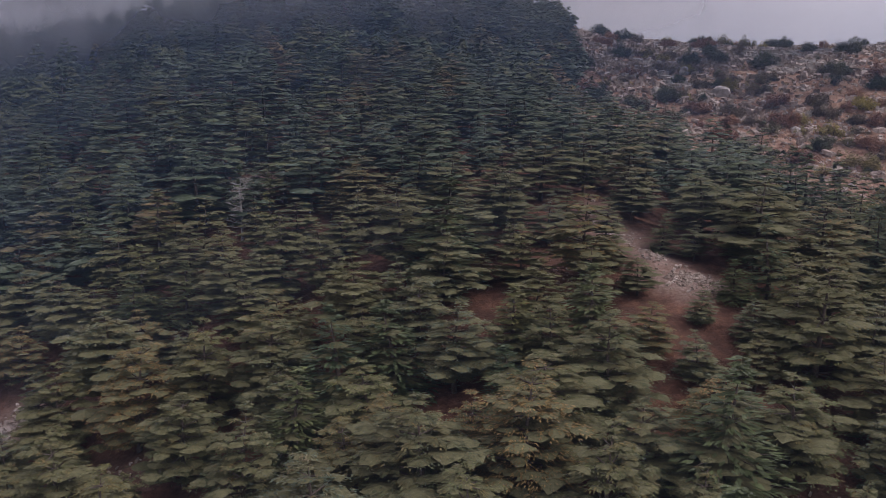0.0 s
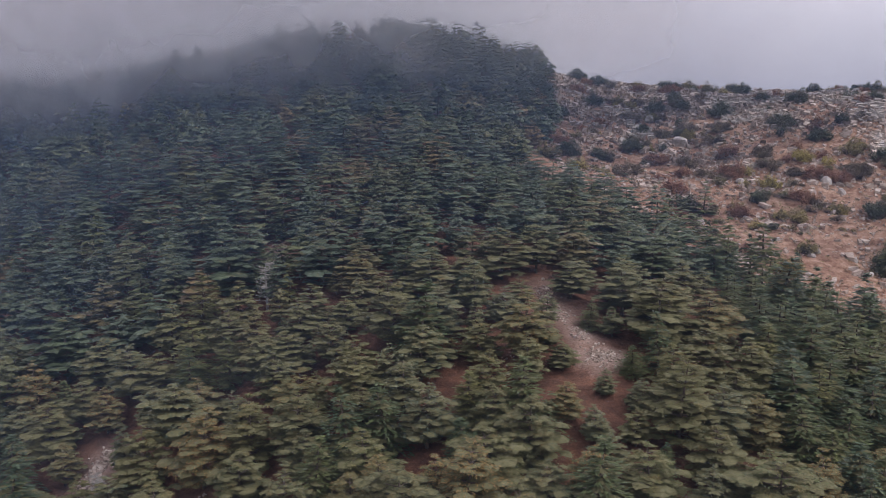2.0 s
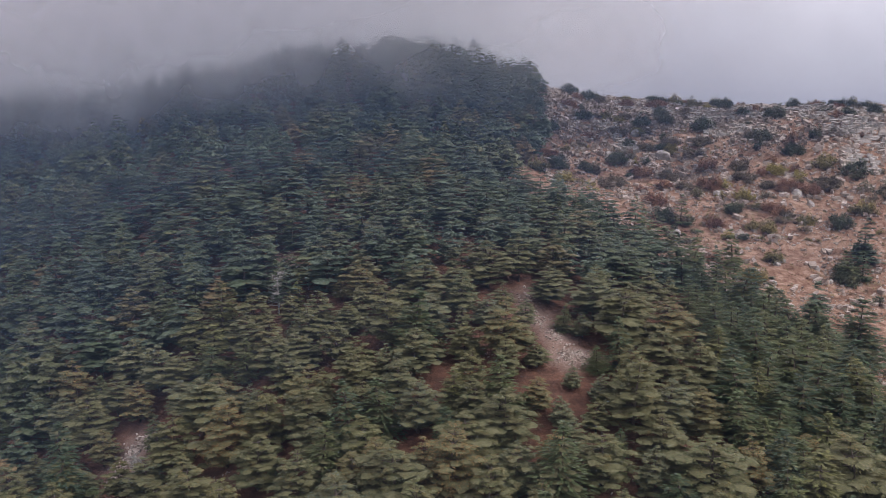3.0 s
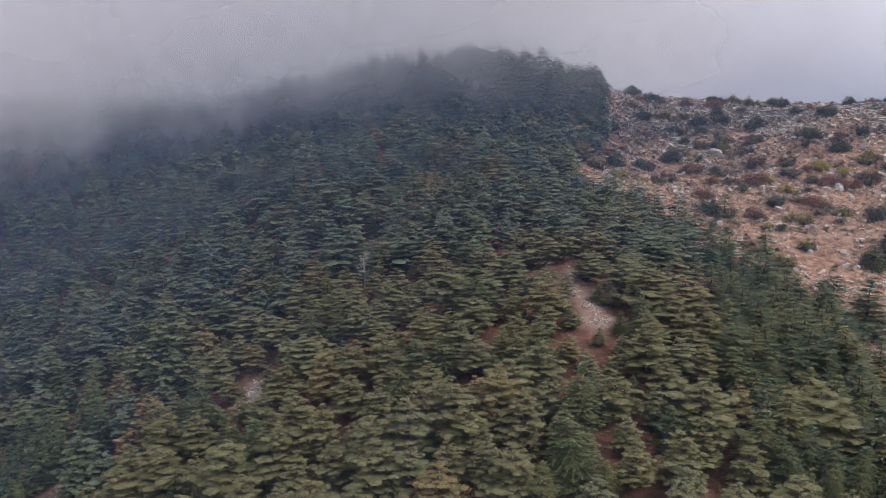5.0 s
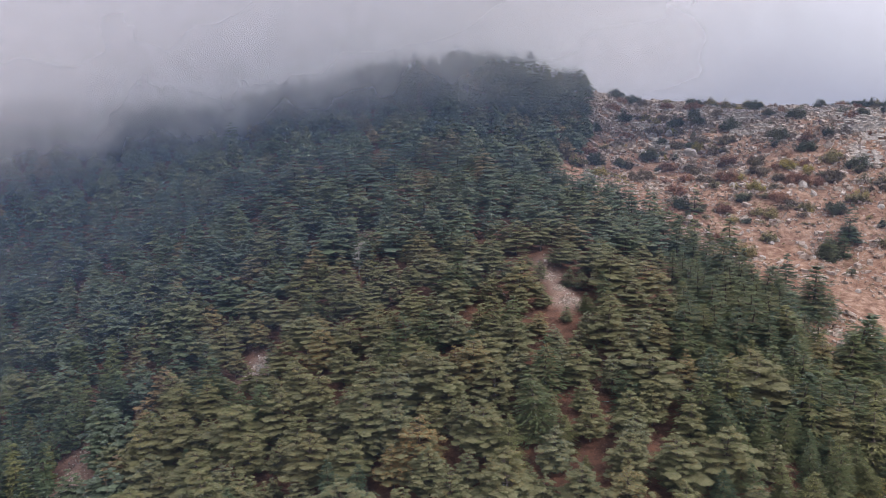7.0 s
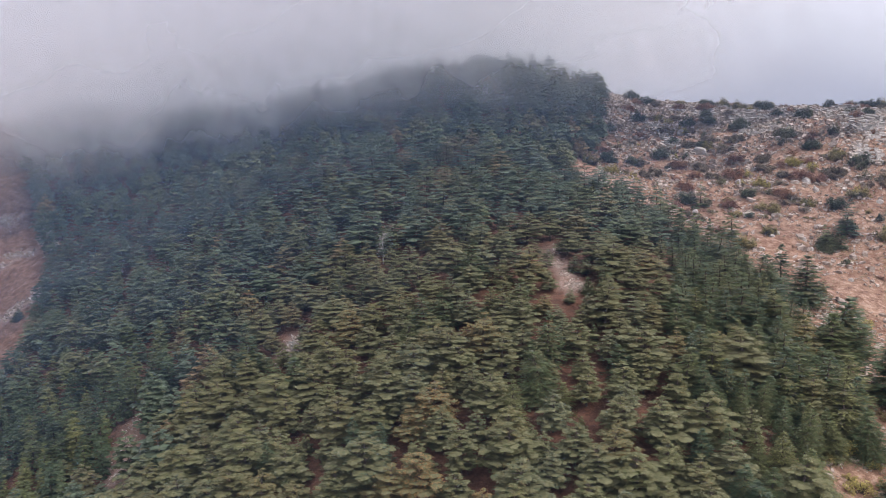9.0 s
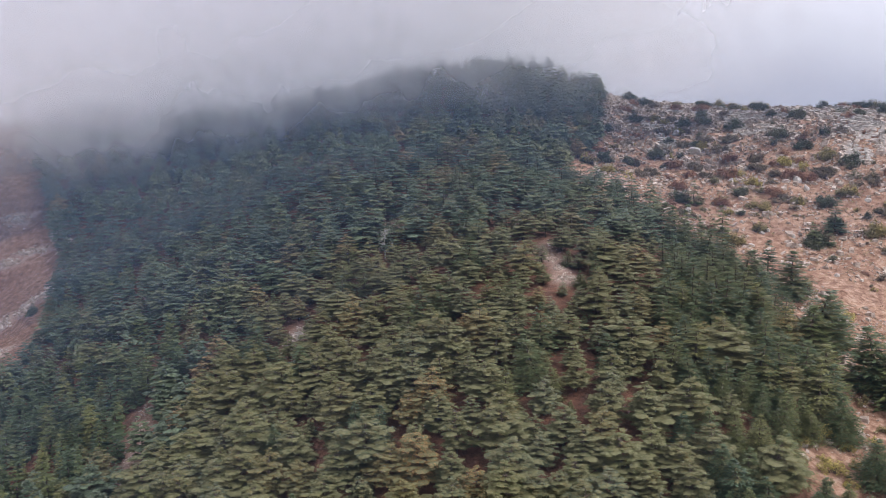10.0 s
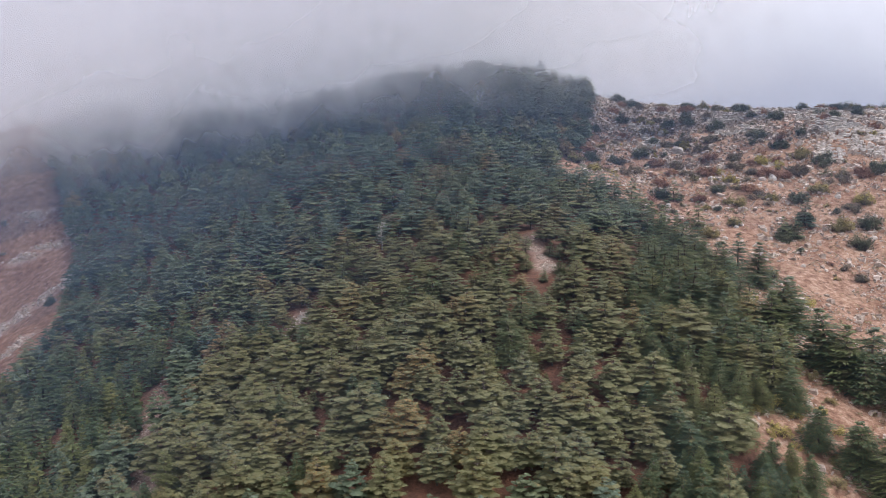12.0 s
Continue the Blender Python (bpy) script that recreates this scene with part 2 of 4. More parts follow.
def inside(x, y, poly):
    hit, j = False, len(poly) - 1
    for i in range(len(poly)):
        (xi, yi), (xj, yj) = poly[i], poly[j]
        if (yi > y) != (yj > y) and x < (xj - xi) * (y - yi) / (yj - yi) + xi:
            hit = not hit
        j = i
    return hit


def edge_distance(x, y, poly):
    """Distance to the outline, negative within; for arrays."""
    x, y = np.asarray(x, float), np.asarray(y, float)
    best, odd = np.full(x.shape, 1e9), np.zeros(x.shape, bool)
    j = len(poly) - 1
    for i in range(len(poly)):
        (xi, yi), (xj, yj) = poly[i], poly[j]
        dx, dy = xj - xi, yj - yi
        t = np.clip(((x - xi) * dx + (y - yi) * dy) / (dx * dx + dy * dy), 0, 1)
        best = np.minimum(best, np.hypot(x - xi - t * dx, y - yi - t * dy))
        if yi != yj:
            odd ^= ((yi > y) != (yj > y)) & (x < dx * (y - yi) / dy + xi)
        j = i
    return np.where(odd, -best, best)


# clearings: x, y, radius across, radius along, how washed out
CLEARINGS = [
    (20, 106, 2.0, 4.5, 0.5), (20.8, 98, 2.2, 4.5, 0.7), (23, 90.5, 1.5, 4.0, 0.8), (25.2, 83.5, 3.0, 3.0, 0.95), (21, 74, 1.6, 2.0, 0.0), (-30, 131, 3.0, 4.0, 0.6), (-46, 83, 3.0, 4.0, 0.7),
    (5, 79, 4.0, 2.0, 0.0), (13, 86, 2.5, 3.0, 0.1), (20, 62, 2.2, 3.0, 0.0), (27, 58, 2.6, 3.0, 0.1), (-29, 68, 3.0, 3.0, 0.2),
    (-84, 74, 2.6, 6.0, 0.3), (-81, 64, 2.8, 6.0, 0.55), (-77, 53, 2.8, 7.0, 0.65), (-72, 42, 2.8, 6.0, 0.75), (-67, 31, 2.8, 6.5, 0.8), (-63, 21, 2.8, 6.0, 0.8), (-83, 140, 3.0, 4.0, 0.2),
    (32, 198, 5.0, 6.0, 0.3),
]
# pale washed strips on the far flank: x, y, radius across, radius along
STRIPS = [(-173, 170, 3, 5), (-178, 163, 3.5, 5), (-184, 156, 4, 5), (-190, 149, 4, 5), (-171, 132, 4, 6), (-182, 197, 3, 4), (-189, 204, 2.5, 5), (-196, 196, 7, 2), (-206, 192, 7, 2), (-214, 214, 6, 2.5)]


def stretch(start, fine_from, fine_to, end, step):
    """Even steps in the middle, growing ones out to the ends."""
    mid = list(np.arange(fine_from, fine_to, step))
    lo, hi, s = [mid[0]], [mid[-1]], step
    while lo[-1] > start or hi[-1] < end:
        s *= 1.25
        if lo[-1] > start:
            lo.append(lo[-1] - s)
        if hi[-1] < end:
            hi.append(hi[-1] + s)
    return np.array(lo[:0:-1] + mid + hi[1:])


def mesh_of(name, verts, quads, materials, slots=None, smooth=False):
    """One mesh of quads (or triangles) from arrays."""
    me = bpy.data.meshes.new(name)
    k = quads.shape[1]
    me.vertices.add(len(verts))
    me.vertices.foreach_set("co", np.ascontiguousarray(verts, np.float32).ravel())
    me.loops.add(quads.size)
    me.loops.foreach_set("vertex_index", np.ascontiguousarray(quads, np.int32).ravel())
    me.polygons.add(len(quads))
    me.polygons.foreach_set("loop_start", np.arange(0, quads.size, k, dtype=np.int32))
    me.polygons.foreach_set("loop_total", np.full(len(quads), k, np.int32))
    if slots is not None:
        me.polygons.foreach_set("material_index", np.ascontiguousarray(slots, np.int32))
    me.polygons.foreach_set("use_smooth", np.full(len(quads), smooth))
    for m in materials:
        me.materials.append(m)
    me.update(calc_edges=True)
    return me


def point_values(me, name, values):
    me.attributes.new(name, "FLOAT", "POINT").data.foreach_set("value", np.ascontiguousarray(values, np.float32))


def build_ground():
    xs, ys = stretch(-2600, -250, 210, 2600, 2.0), stretch(-2600, -24, 350, 2600, 2.0)
    gx, gy = np.meshgrid(xs, ys)
    x, y = gx.ravel(), gy.ravel()
    z = ground_z(x, y)
    rough = np.array([noise.noise((a * 0.35, b * 0.35, 0.0)) for a, b in zip(x, y)])
    near = (np.abs(x) < 260) & (y > -30) & (y < 360)
    out = edge_distance(x, y, FOREST)
    bare = np.clip(0.5 + out / 8.0 + rough * 0.5, 0, 1)
    bare[~near] = 0.5
    bare = np.where(x < -120, bare * 0.5, bare)
    wash = np.zeros(len(x))
    for cx, cy, ra, rb, w in CLEARINGS:
        d = np.hypot((x - cx) / (ra + 1), (y - cy) / (rb + 1))
        wash = np.maximum(wash, w * np.clip(1.4 - d + rough * 0.4, 0, 1))
    for cx, cy, ra, rb in STRIPS:
        d = np.hypot((x - cx) / ra, (y - cy) / rb)
        wash = np.maximum(wash, 0.95 * np.clip(2.2 - 1.6 * d + rough * 1.6, 0, 1))
    z = z + np.where(near, 0.35 * rough * (0.5 + bare), 0)
    n, m = len(xs), len(ys)
    idx = np.arange(n * m).reshape(m, n)
    quads = np.stack([idx[:-1, :-1], idx[:-1, 1:], idx[1:, 1:], idx[1:, :-1]], -1).reshape(-1, 4)
    me = mesh_of("ground", np.stack([x, y, z], 1), quads, [MAT_GROUND], smooth=True)
    point_values(me, "bare", bare)
    point_values(me, "wash", wash)
    tagged(new("ground", me), "steep mountainside of red-brown soil, litter and pale gravel", "ground", kind="structure")


build_ground()


# ---- trees ----
def kites(p, a, length, width, droop, rng):
    """Needle sprays: one folded kite for each point p, pointing to the azimuth a."""
    n = len(p)
    o = np.stack([np.cos(a), np.sin(a), np.zeros(n)], 1)
    s = np.stack([-np.sin(a), np.cos(a), np.zeros(n)], 1)
    up = np.array((0, 0, 1.0))
    length, width = np.broadcast_to(length, n)[:, None], np.broadcast_to(width, n)[:, None]
    droop = np.broadcast_to(droop, n)[:, None]
    roll = rng.uniform(-0.14, 0.14, n)[:, None]
    base = p - o * length * 0.45
    tip = p + o * length * 0.55 - up * length * droop
    left = p + s * width * 0.5 + up * width * (roll - 0.10)
    right = p - s * width * 0.5 - up * width * (roll + 0.10)
    verts = np.stack([base, right, tip, left], 1).reshape(-1, 3)
    return verts, np.arange(4 * n).reshape(n, 4)


def tube(points, radii, sides):
    """Tapered limb through the points."""
    points = np.asarray(points, float)
    rings = []
    for i, (c, r) in enumerate(zip(points, radii)):
        d = points[min(i + 1, len(points) - 1)] - points[max(i - 1, 0)]
        d = d / np.linalg.norm(d)
        u = np.cross(d, (0.3, 0.9, 0.2))
        u /= np.linalg.norm(u)
        w = np.cross(d, u)
        t = np.arange(sides) * 2 * np.pi / sides
        rings.append(c + r * (np.cos(t)[:, None] * u + np.sin(t)[:, None] * w))
    verts = np.concatenate(rings)
    quads = []
    for i in range(len(points) - 1):
        for k in range(sides):
            a, b = i * sides + k, i * sides + (k + 1) % sides
            quads.append((a, b, b + sides, a + sides))
    return verts, np.array(quads)


def joined(pieces):
    vs, qs, off = [], [], 0
    for v, q in pieces:
        vs.append(v)
        qs.append(q + off)
        off += len(v)
    return np.concatenate(vs), np.concatenate(qs)


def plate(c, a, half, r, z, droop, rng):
    """The twig mat under one fan, shade-toned on near trees: a thin ragged sector from the trunk outwards."""
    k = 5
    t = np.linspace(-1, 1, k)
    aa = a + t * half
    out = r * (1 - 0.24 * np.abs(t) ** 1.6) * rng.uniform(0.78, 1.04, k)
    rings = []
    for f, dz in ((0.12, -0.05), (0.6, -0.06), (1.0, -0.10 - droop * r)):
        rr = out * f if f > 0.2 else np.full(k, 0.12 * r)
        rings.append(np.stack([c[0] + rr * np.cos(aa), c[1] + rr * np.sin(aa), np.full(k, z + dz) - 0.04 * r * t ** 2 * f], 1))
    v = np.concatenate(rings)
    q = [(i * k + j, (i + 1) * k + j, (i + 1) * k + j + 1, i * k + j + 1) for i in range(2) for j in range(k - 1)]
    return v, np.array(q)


def young_cedar_shape(seed, height, radius, levels, fans, sprays, size, limbed=True, sag=0.12, slim=0.52, mat=0.78):
    """Short tiers of fanned branches round a straight trunk, in a narrow cone. Returns crown and trunk with its limbs."""
    rng = np.random.default_rng(seed)
    crown, mats, limbs = [], [], []
    bend = rng.uniform(-0.35, 0.35, 2)
    lean = rng.uniform(-0.10, 0.10, 2) * radius
    first = 0.07
    trunk_at = lambda h: np.array((bend[0] * math.sin(h * 0.35) + lean[0] * (h / height) ** 2, bend[1] * math.sin(h * 0.28 + 1) + lean[1] * (h / height) ** 2, h))
    for k in range(levels):
        s = min(max((k + rng.uniform(-0.25, 0.25)) / (levels - 1), 0.0), 1.0)
        h = height * (first + (0.97 - first) * s)
        reach = radius * (0.08 + 0.96 * (1 - s) ** 0.70)
        turn = rng.uniform(0, 6.28)
        count = fans if s < 0.7 else max(3, fans - 2)
        for f in range(count):
            a = turn + 6.283 * (f + rng.uniform(-0.3, 0.3)) / count
            r = reach * rng.uniform(0.62, 1.15)
            z0 = h + rng.uniform(-0.5, 0.5) * height / levels * 0.55
            half = rng.uniform(0.46, 0.70) * (1.3 if s > 0.7 else 1.0)
            n = max(5, int(sprays * (0.30 + 0.70 * (r / radius) ** 1.3)))
            u = rng.uniform(0.12, 1.0, n) ** 0.42
            fingers = rng.integers(-2, 3, n) / 2.0 + rng.normal(0, 0.12, n)
            da = np.clip(fingers, -1.15, 1.15) * half
            rr = r * u * (1 - 0.24 * np.abs(da / half) ** 1.6) * (1 - 0.14 * np.abs(np.sin(fingers * 2 * np.pi)))
            aa = a + da
            droop = rng.uniform(0.06, 0.16)
            z = z0 - droop * r * u ** 3 - 0.04 * r * (da / half) ** 2 * u + rng.uniform(-0.10, 0.12, n)
            c = trunk_at(h)
            p = np.stack([c[0] + rr * np.cos(aa), c[1] + rr * np.sin(aa), z], 1)
            crown.append(kites(p, aa + rng.uniform(-0.45, 0.45, n), size * rng.uniform(0.75, 1.35, n), size * slim * rng.uniform(0.8, 1.25, n), rng.uniform(-0.06, sag, n), rng))
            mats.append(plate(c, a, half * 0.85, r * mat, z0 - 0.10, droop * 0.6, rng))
            if limbed:
                end = np.array((c[0] + 0.75 * r * math.cos(a), c[1] + 0.75 * r * math.sin(a), z0 - 0.05 * r - 0.14))
                root = trunk_at(h - 0.09 * r - 0.2)
                mid = root * 0.45 + end * 0.55 + np.array((0, 0, 0.02 * r - 0.05))
                limbs.append(tube([root, mid, end], [0.05 + 0.012 * r, 0.04 + 0.006 * r, 0.015], 3))
    n = 6 if sprays < 20 else 16
    p = np.stack([rng.normal(0, 0.2, n), rng.normal(0, 0.2, n), height * rng.uniform(0.95, 1.01, n)], 1) + trunk_at(height) * (1, 1, 0)
    crown.append(kites(p, rng.uniform(0, 6.28, n), size * 0.9, size * 0.5, rng.uniform(0.0, 0.4, n), rng))
    hs = np.array((-1.0, 0.3, height * 0.25, height * 0.55, height * (0.88 if limbed else 0.68)))
    girth = 0.018 * height
    trunk = tube([trunk_at(h) for h in hs], girth * np.array((1.45, 1.05, 0.8, 0.5, 0.08)), 7 if limbed else 4)
    return joined(crown + mats), joined([trunk, *limbs] if limbed else [trunk]), 8 * len(mats)


def pad_sprays(c, a, la, lb, droop, n, size, slim, sag, rng):
    """Needle sprays over one domed pad of foliage, longer along the branch than across it."""
    u, t = np.sqrt(rng.uniform(0.02, 1.0, n)), rng.uniform(0, 2 * np.pi, n)
    lobe = 1 - 0.24 * np.abs(np.sin(2.5 * t + rng.uniform(0, 3))) * u
    dx, dy = la * u * lobe * np.cos(t), lb * u * lobe * np.sin(t)
    z = -droop * la * u ** 2.4 + rng.normal(0, 0.05, n) - 0.05 * dx
    p = np.stack([c[0] + dx * np.cos(a) - dy * np.sin(a), c[1] + dx * np.sin(a) + dy * np.cos(a), c[2] + z], 1)
    way = a + np.arctan2(dy, np.maximum(dx, -0.2 * la) + 0.55 * la) + rng.uniform(-0.3, 0.3, n)
    return kites(p, way, size * rng.uniform(0.7, 1.35, n), size * slim * rng.uniform(0.8, 1.25, n), sag * u + rng.uniform(-0.05, 0.08, n), rng)


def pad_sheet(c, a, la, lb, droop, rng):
    """The dense twigs of one pad, shade-toned on near trees: a domed sheet with a ragged rim."""
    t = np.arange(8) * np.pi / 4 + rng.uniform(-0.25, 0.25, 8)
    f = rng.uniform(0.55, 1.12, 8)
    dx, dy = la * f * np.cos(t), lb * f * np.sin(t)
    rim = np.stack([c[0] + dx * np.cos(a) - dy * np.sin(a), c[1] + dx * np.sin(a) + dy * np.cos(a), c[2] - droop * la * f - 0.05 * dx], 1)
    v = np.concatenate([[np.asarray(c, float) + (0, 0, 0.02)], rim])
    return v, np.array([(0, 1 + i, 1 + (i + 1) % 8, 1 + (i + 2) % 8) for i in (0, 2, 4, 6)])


def old_cedar(seed, height, radius, levels, fans, sprays, size, slim=0.4, limbed=True, sheet=0.86, hang=(0.12, 0.30)):
    """A spreading old cedar: each branch carries flat, slightly drooping pads at its own height, under a rounded top."""
    rng = np.random.default_rng(seed)
    crown, sheets, limbs = [], [], []
    bend, lean = rng.uniform(-0.35, 0.35, 2), rng.uniform(-0.12, 0.12, 2) * radius
    full, first = rng.uniform(1.6, 2.4), rng.uniform(0.15, 0.26)
    trunk_at = lambda h: np.array((bend[0] * math.sin(h * 0.35) + lean[0] * (h / height) ** 2, bend[1] * math.sin(h * 0.28 + 1) + lean[1] * (h / height) ** 2, h))
    step = height * (0.97 - first) / (levels - 1)
    for k in range(levels):
        s = k / (levels - 1)
        h = height * first + step * k
        reach = radius * (0.15 + 0.87 * (1 - s ** full) ** 0.85) * (0.76 + 0.24 * min(1.0, s * 4))
        count = max(3, round(fans * (1.05 - 0.45 * s)))
        turn = rng.uniform(0, 6.28)
        for f in range(count):
            a = turn + 6.283 * (f + rng.uniform(-0.3, 0.3)) / count
            r = reach * rng.uniform(0.66, 1.14)
            z0 = min(h + rng.uniform(-0.36, 0.36) * step, height * 0.985)
            c = trunk_at(h)
            for place, aside, share in (((0.80, 0.0, 1.0), (0.55, 0.30, 0.8), (0.50, -0.32, 0.8)) if r > 0.36 * radius else ((0.55, 0.0, 1.0),)):
                la = max(0.6, r * 0.27 * rng.uniform(0.8, 1.25))
                lb = la * rng.uniform(0.95, 1.30)
                droop = rng.uniform(*hang)
                side = a + aside + rng.uniform(-0.1, 0.1)
                away = place * r * rng.uniform(0.9, 1.08)
                pc = (c[0] + away * math.cos(side), c[1] + away * math.sin(side), z0 + rng.uniform(-0.12, 0.12) - 0.03 * away)
                n = max(2, int(sprays * share * (0.3 + 0.7 * (r / radius) ** 1.5)))
                crown.append(pad_sprays(pc, side, la * 1.12, lb * 1.12, droop, n, size, slim, 0.25, rng))
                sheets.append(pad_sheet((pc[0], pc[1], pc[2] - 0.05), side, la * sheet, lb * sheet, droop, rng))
            if limbed:
                end = np.array((c[0] + 0.72 * r * math.cos(a), c[1] + 0.72 * r * math.sin(a), z0 - 0.03 * r - 0.12))
                root = trunk_at(max(0.3, h - 0.09 * r - 0.2))
                mid = root * 0.45 + end * 0.55 + np.array((0, 0, 0.02 * r - 0.05))
                limbs.append(tube([root, mid, end], [0.05 + 0.012 * r, 0.04 + 0.006 * r, 0.015], 3))
    hs = np.array((-1.0, 0.3, height * 0.25, height * 0.55, height * (0.9 if limbed else 0.7)))
    trunk = tube([trunk_at(h) for h in hs], 0.026 * height * np.array((1.45, 1.05, 0.8, 0.5, 0.08)), 7 if limbed else 4)
    return joined(crown + sheets), joined([trunk, *limbs] if limbed else [trunk]), 4 * len(sheets)


def tree_thing(name, shape, leaf, m, label, category, group):
    crown, trunk, under = shape
    n = len(crown[1])
    top = new(name)
    top.empty_display_size = 0.5
    for part_name, (v, q), mat in (("trunk", trunk, MAT_BARK), ("crown", crown, leaf)):
        whole = part_name == "trunk"
        # Under-sheets take the shade-toned twig colour, sprays the needle colour.
        child = new(part_name, mesh_of(part_name, v, q, [mat] if whole else [mat, MAT_TWIG_SHADE], None if whole else np.arange(n) >= n - under, smooth=whole))
        child.parent = top
    top.matrix_basis = m
    return tagged(top, label, category, group)


def stand(x, y, turn, width, tall, sink=0.25):
    z = float(ground_z(x, y)) - sink
    return Matrix.LocRotScale((x, y, z), Euler((0, 0, turn)), (width, width, tall))


def young_ground(x, y):
    """Where the young, narrow cedars grow: the gully edge and the foot of the far flank."""
    right = x > 44 + 0.10 * (y - 40) and y < 175
    left = x < -78 and y < 92
    return right or left


def blocked(x, y):
    for cx, cy, ra, rb, w in CLEARINGS:
        margin = 1.3 if w >= 0.6 and x > 0 else 1.3 if w >= 0.5 else 0.6
        if ((x - cx) / (ra + margin)) ** 2 + ((y - cy) / (rb + margin)) ** 2 < 1:
            return True
    return False


def washed_out(x, y):
    return any(w >= 0.7 and ((x - cx) / ra) ** 2 + ((y - cy) / rb) ** 2 < 1 for cx, cy, ra, rb, w in CLEARINGS)


def below_scar(x, y):
    """Where only low trees grow, at the foot of the washed-out scar."""
    return 15 < x < 31 and 60 < y < 100


# trees that stand apart: x, y, height
EDGE_YOUNG = [(84, 80, 14), (88, 85, 12), (81, 74, 12), (87, 115, 12), (83, 127, 11), (91, 66, 14), (95, 61, 13), (100, 60, 14), (105, 58, 13), (109, 63, 12), (97, 54, 12), (104, 51, 13), (81, 32, 11), (88, 28, 12), (93, 23, 13), (99, 33, 12), (76, 160, 10), (71, 187, 9), (79, 44, 12), (76, 49, 13), (75, 56, 13), (105, 160, 9), (115, 171, 12), (110, 162, 8)]

rng = np.random.default_rng(7)
cells = {}


def free(x, y, gap):
    i, j = int(x // 5), int(y // 5)
    for a in (-1, 0, 1):
        for b in (-1, 0, 1):
            for px, py, pg in cells.get((i + a, j + b), ()):
                if math.hypot(px - x, py - y) < 0.5 * (gap + pg):
                    return False
    return True


def claim(x, y, gap):
    cells.setdefault((int(x // 5), int(y // 5)), []).append((x, y, gap))


# old cedars that can be told apart: x, y, height, width of the crown
CEDARS_FOOT = [(-3, 9, 9, 11), (20, 11, 8, 10), (-11, 11, 8, 8), (23, 12, 9, 11), (32, 12, 10, 12), (9, 12, 9, 11), (-18, 12, 9, 11), (-31, 13, 9, 11), (15, 15, 11, 13), (26, 15, 10, 12), (4, 16, 9, 11), (-7, 16, 9, 11), (46, 18, 9, 11), (-17, 18, 9, 11), (-2, 18, 11, 13), (-24, 18, 8, 10), (-41, 20, 11, 13), (-37, 21, 12, 14), (-12, 21, 12, 16), (34, 21, 9, 11), (28, 22, 9, 11), (20, 22, 8, 10), (13, 23, 10, 12), (45, 23, 9, 11), (31, 26, 11, 13), (-28, 26, 9, 11), (24, 27, 9, 11)]
CEDARS_LOWER = [(51, 27, 10, 12), (-50, 27, 9, 11), (12, 28, 10, 12), (0, 30, 10, 12), (-38, 31, 12, 14), (-6, 32, 8, 8), (-32, 33, 9, 11), (-2, 34, 11, 13), (40, 34, 10, 12), (-14, 34, 9, 11), (-53, 36, 10, 12), (-21, 36, 12, 16), (48, 37, 12, 14), (-44, 42, 11, 13), (-64, 47, 11, 13), (-38, 50, 12, 17), (-60, 55, 12, 14), (14, 55, 9, 11), (39, 55, 11, 13), (-7, 56, 8, 8), (2, 57, 8, 8), (25, 57, 10, 12), (-54, 58, 12, 14), (-4, 58, 8, 7), (59, 59, 12, 18), (7, 59, 9, 11), (34, 62, 9, 11)]
CEDARS_SCAR = [(-6, 63, 8, 10), (22, 63, 8, 8), (-21, 64, 10, 12), (-13, 66, 8, 10), (26, 67, 9, 11), (9, 68, 8, 8), (1, 68, 9, 11), (42, 70, 9, 11), (37, 70, 8, 8), (-39, 70, 8, 10), (18, 71, 8, 10), (-7, 72, 8, 7), (28, 73, 11, 13), (41, 75, 9, 11), (-52, 77, 8, 10), (14, 78, 8, 7), (-24, 78, 8, 10), (-16, 79, 8, 10), (-4, 80, 8, 8), (-33, 80, 10, 12), (0, 81, 8, 10), (-41, 81, 8, 7), (-62, 84, 8, 10), (-9, 84, 8, 10), (8, 84, 8, 10), (-32, 86, 10, 12), (18, 87, 8, 7)]
CEDARS_MIDDLE = [(-55, 89, 12, 14), (34, 89, 12, 14), (-23, 89, 8, 10), (-20, 90, 9, 11), (42, 92, 10, 12), (28, 92, 8, 10), (2, 92, 10, 12), (12, 93, 9, 11), (-40, 94, 8, 10), (-52, 94, 9, 11), (-46, 98, 11, 13), (-12, 98, 8, 8), (-30, 98, 9, 11), (24, 100, 8, 10), (31, 100, 9, 11), (-18, 102, 9, 11), (1, 103, 9, 11), (-7, 104, 9, 11), (7, 107, 8, 10), (-61, 109, 12, 16), (-45, 109, 10, 12), (-70, 110, 10, 12), (13, 110, 9, 11), (26, 111, 9, 11), (44, 112, 9, 11), (-1, 112, 9, 11), (-11, 113, 8, 10)]
CEDARS_UPPER = [(-39, 114, 9, 11), (-18, 114, 10, 12), (-36, 120, 12, 17), (41, 121, 10, 12), (22, 124, 10, 12), (-73, 125, 11, 13), (-47, 125, 10, 12), (38, 128, 10, 12), (-64, 132, 10, 12), (-86, 133, 12, 16), (-6, 134, 9, 11), (-18, 134, 10, 12), (15, 136, 9, 11), (-60, 138, 11, 13), (-33, 141, 11, 13), (6, 141, 12, 14), (36, 145, 11, 13), (-27, 148, 11, 13), (-79, 148, 12, 14), (-10, 152, 10, 12), (-59, 154, 12, 14), (-44, 159, 12, 18), (-78, 163, 12, 16), (-35, 165, 12, 14), (33, 165, 11, 13)]

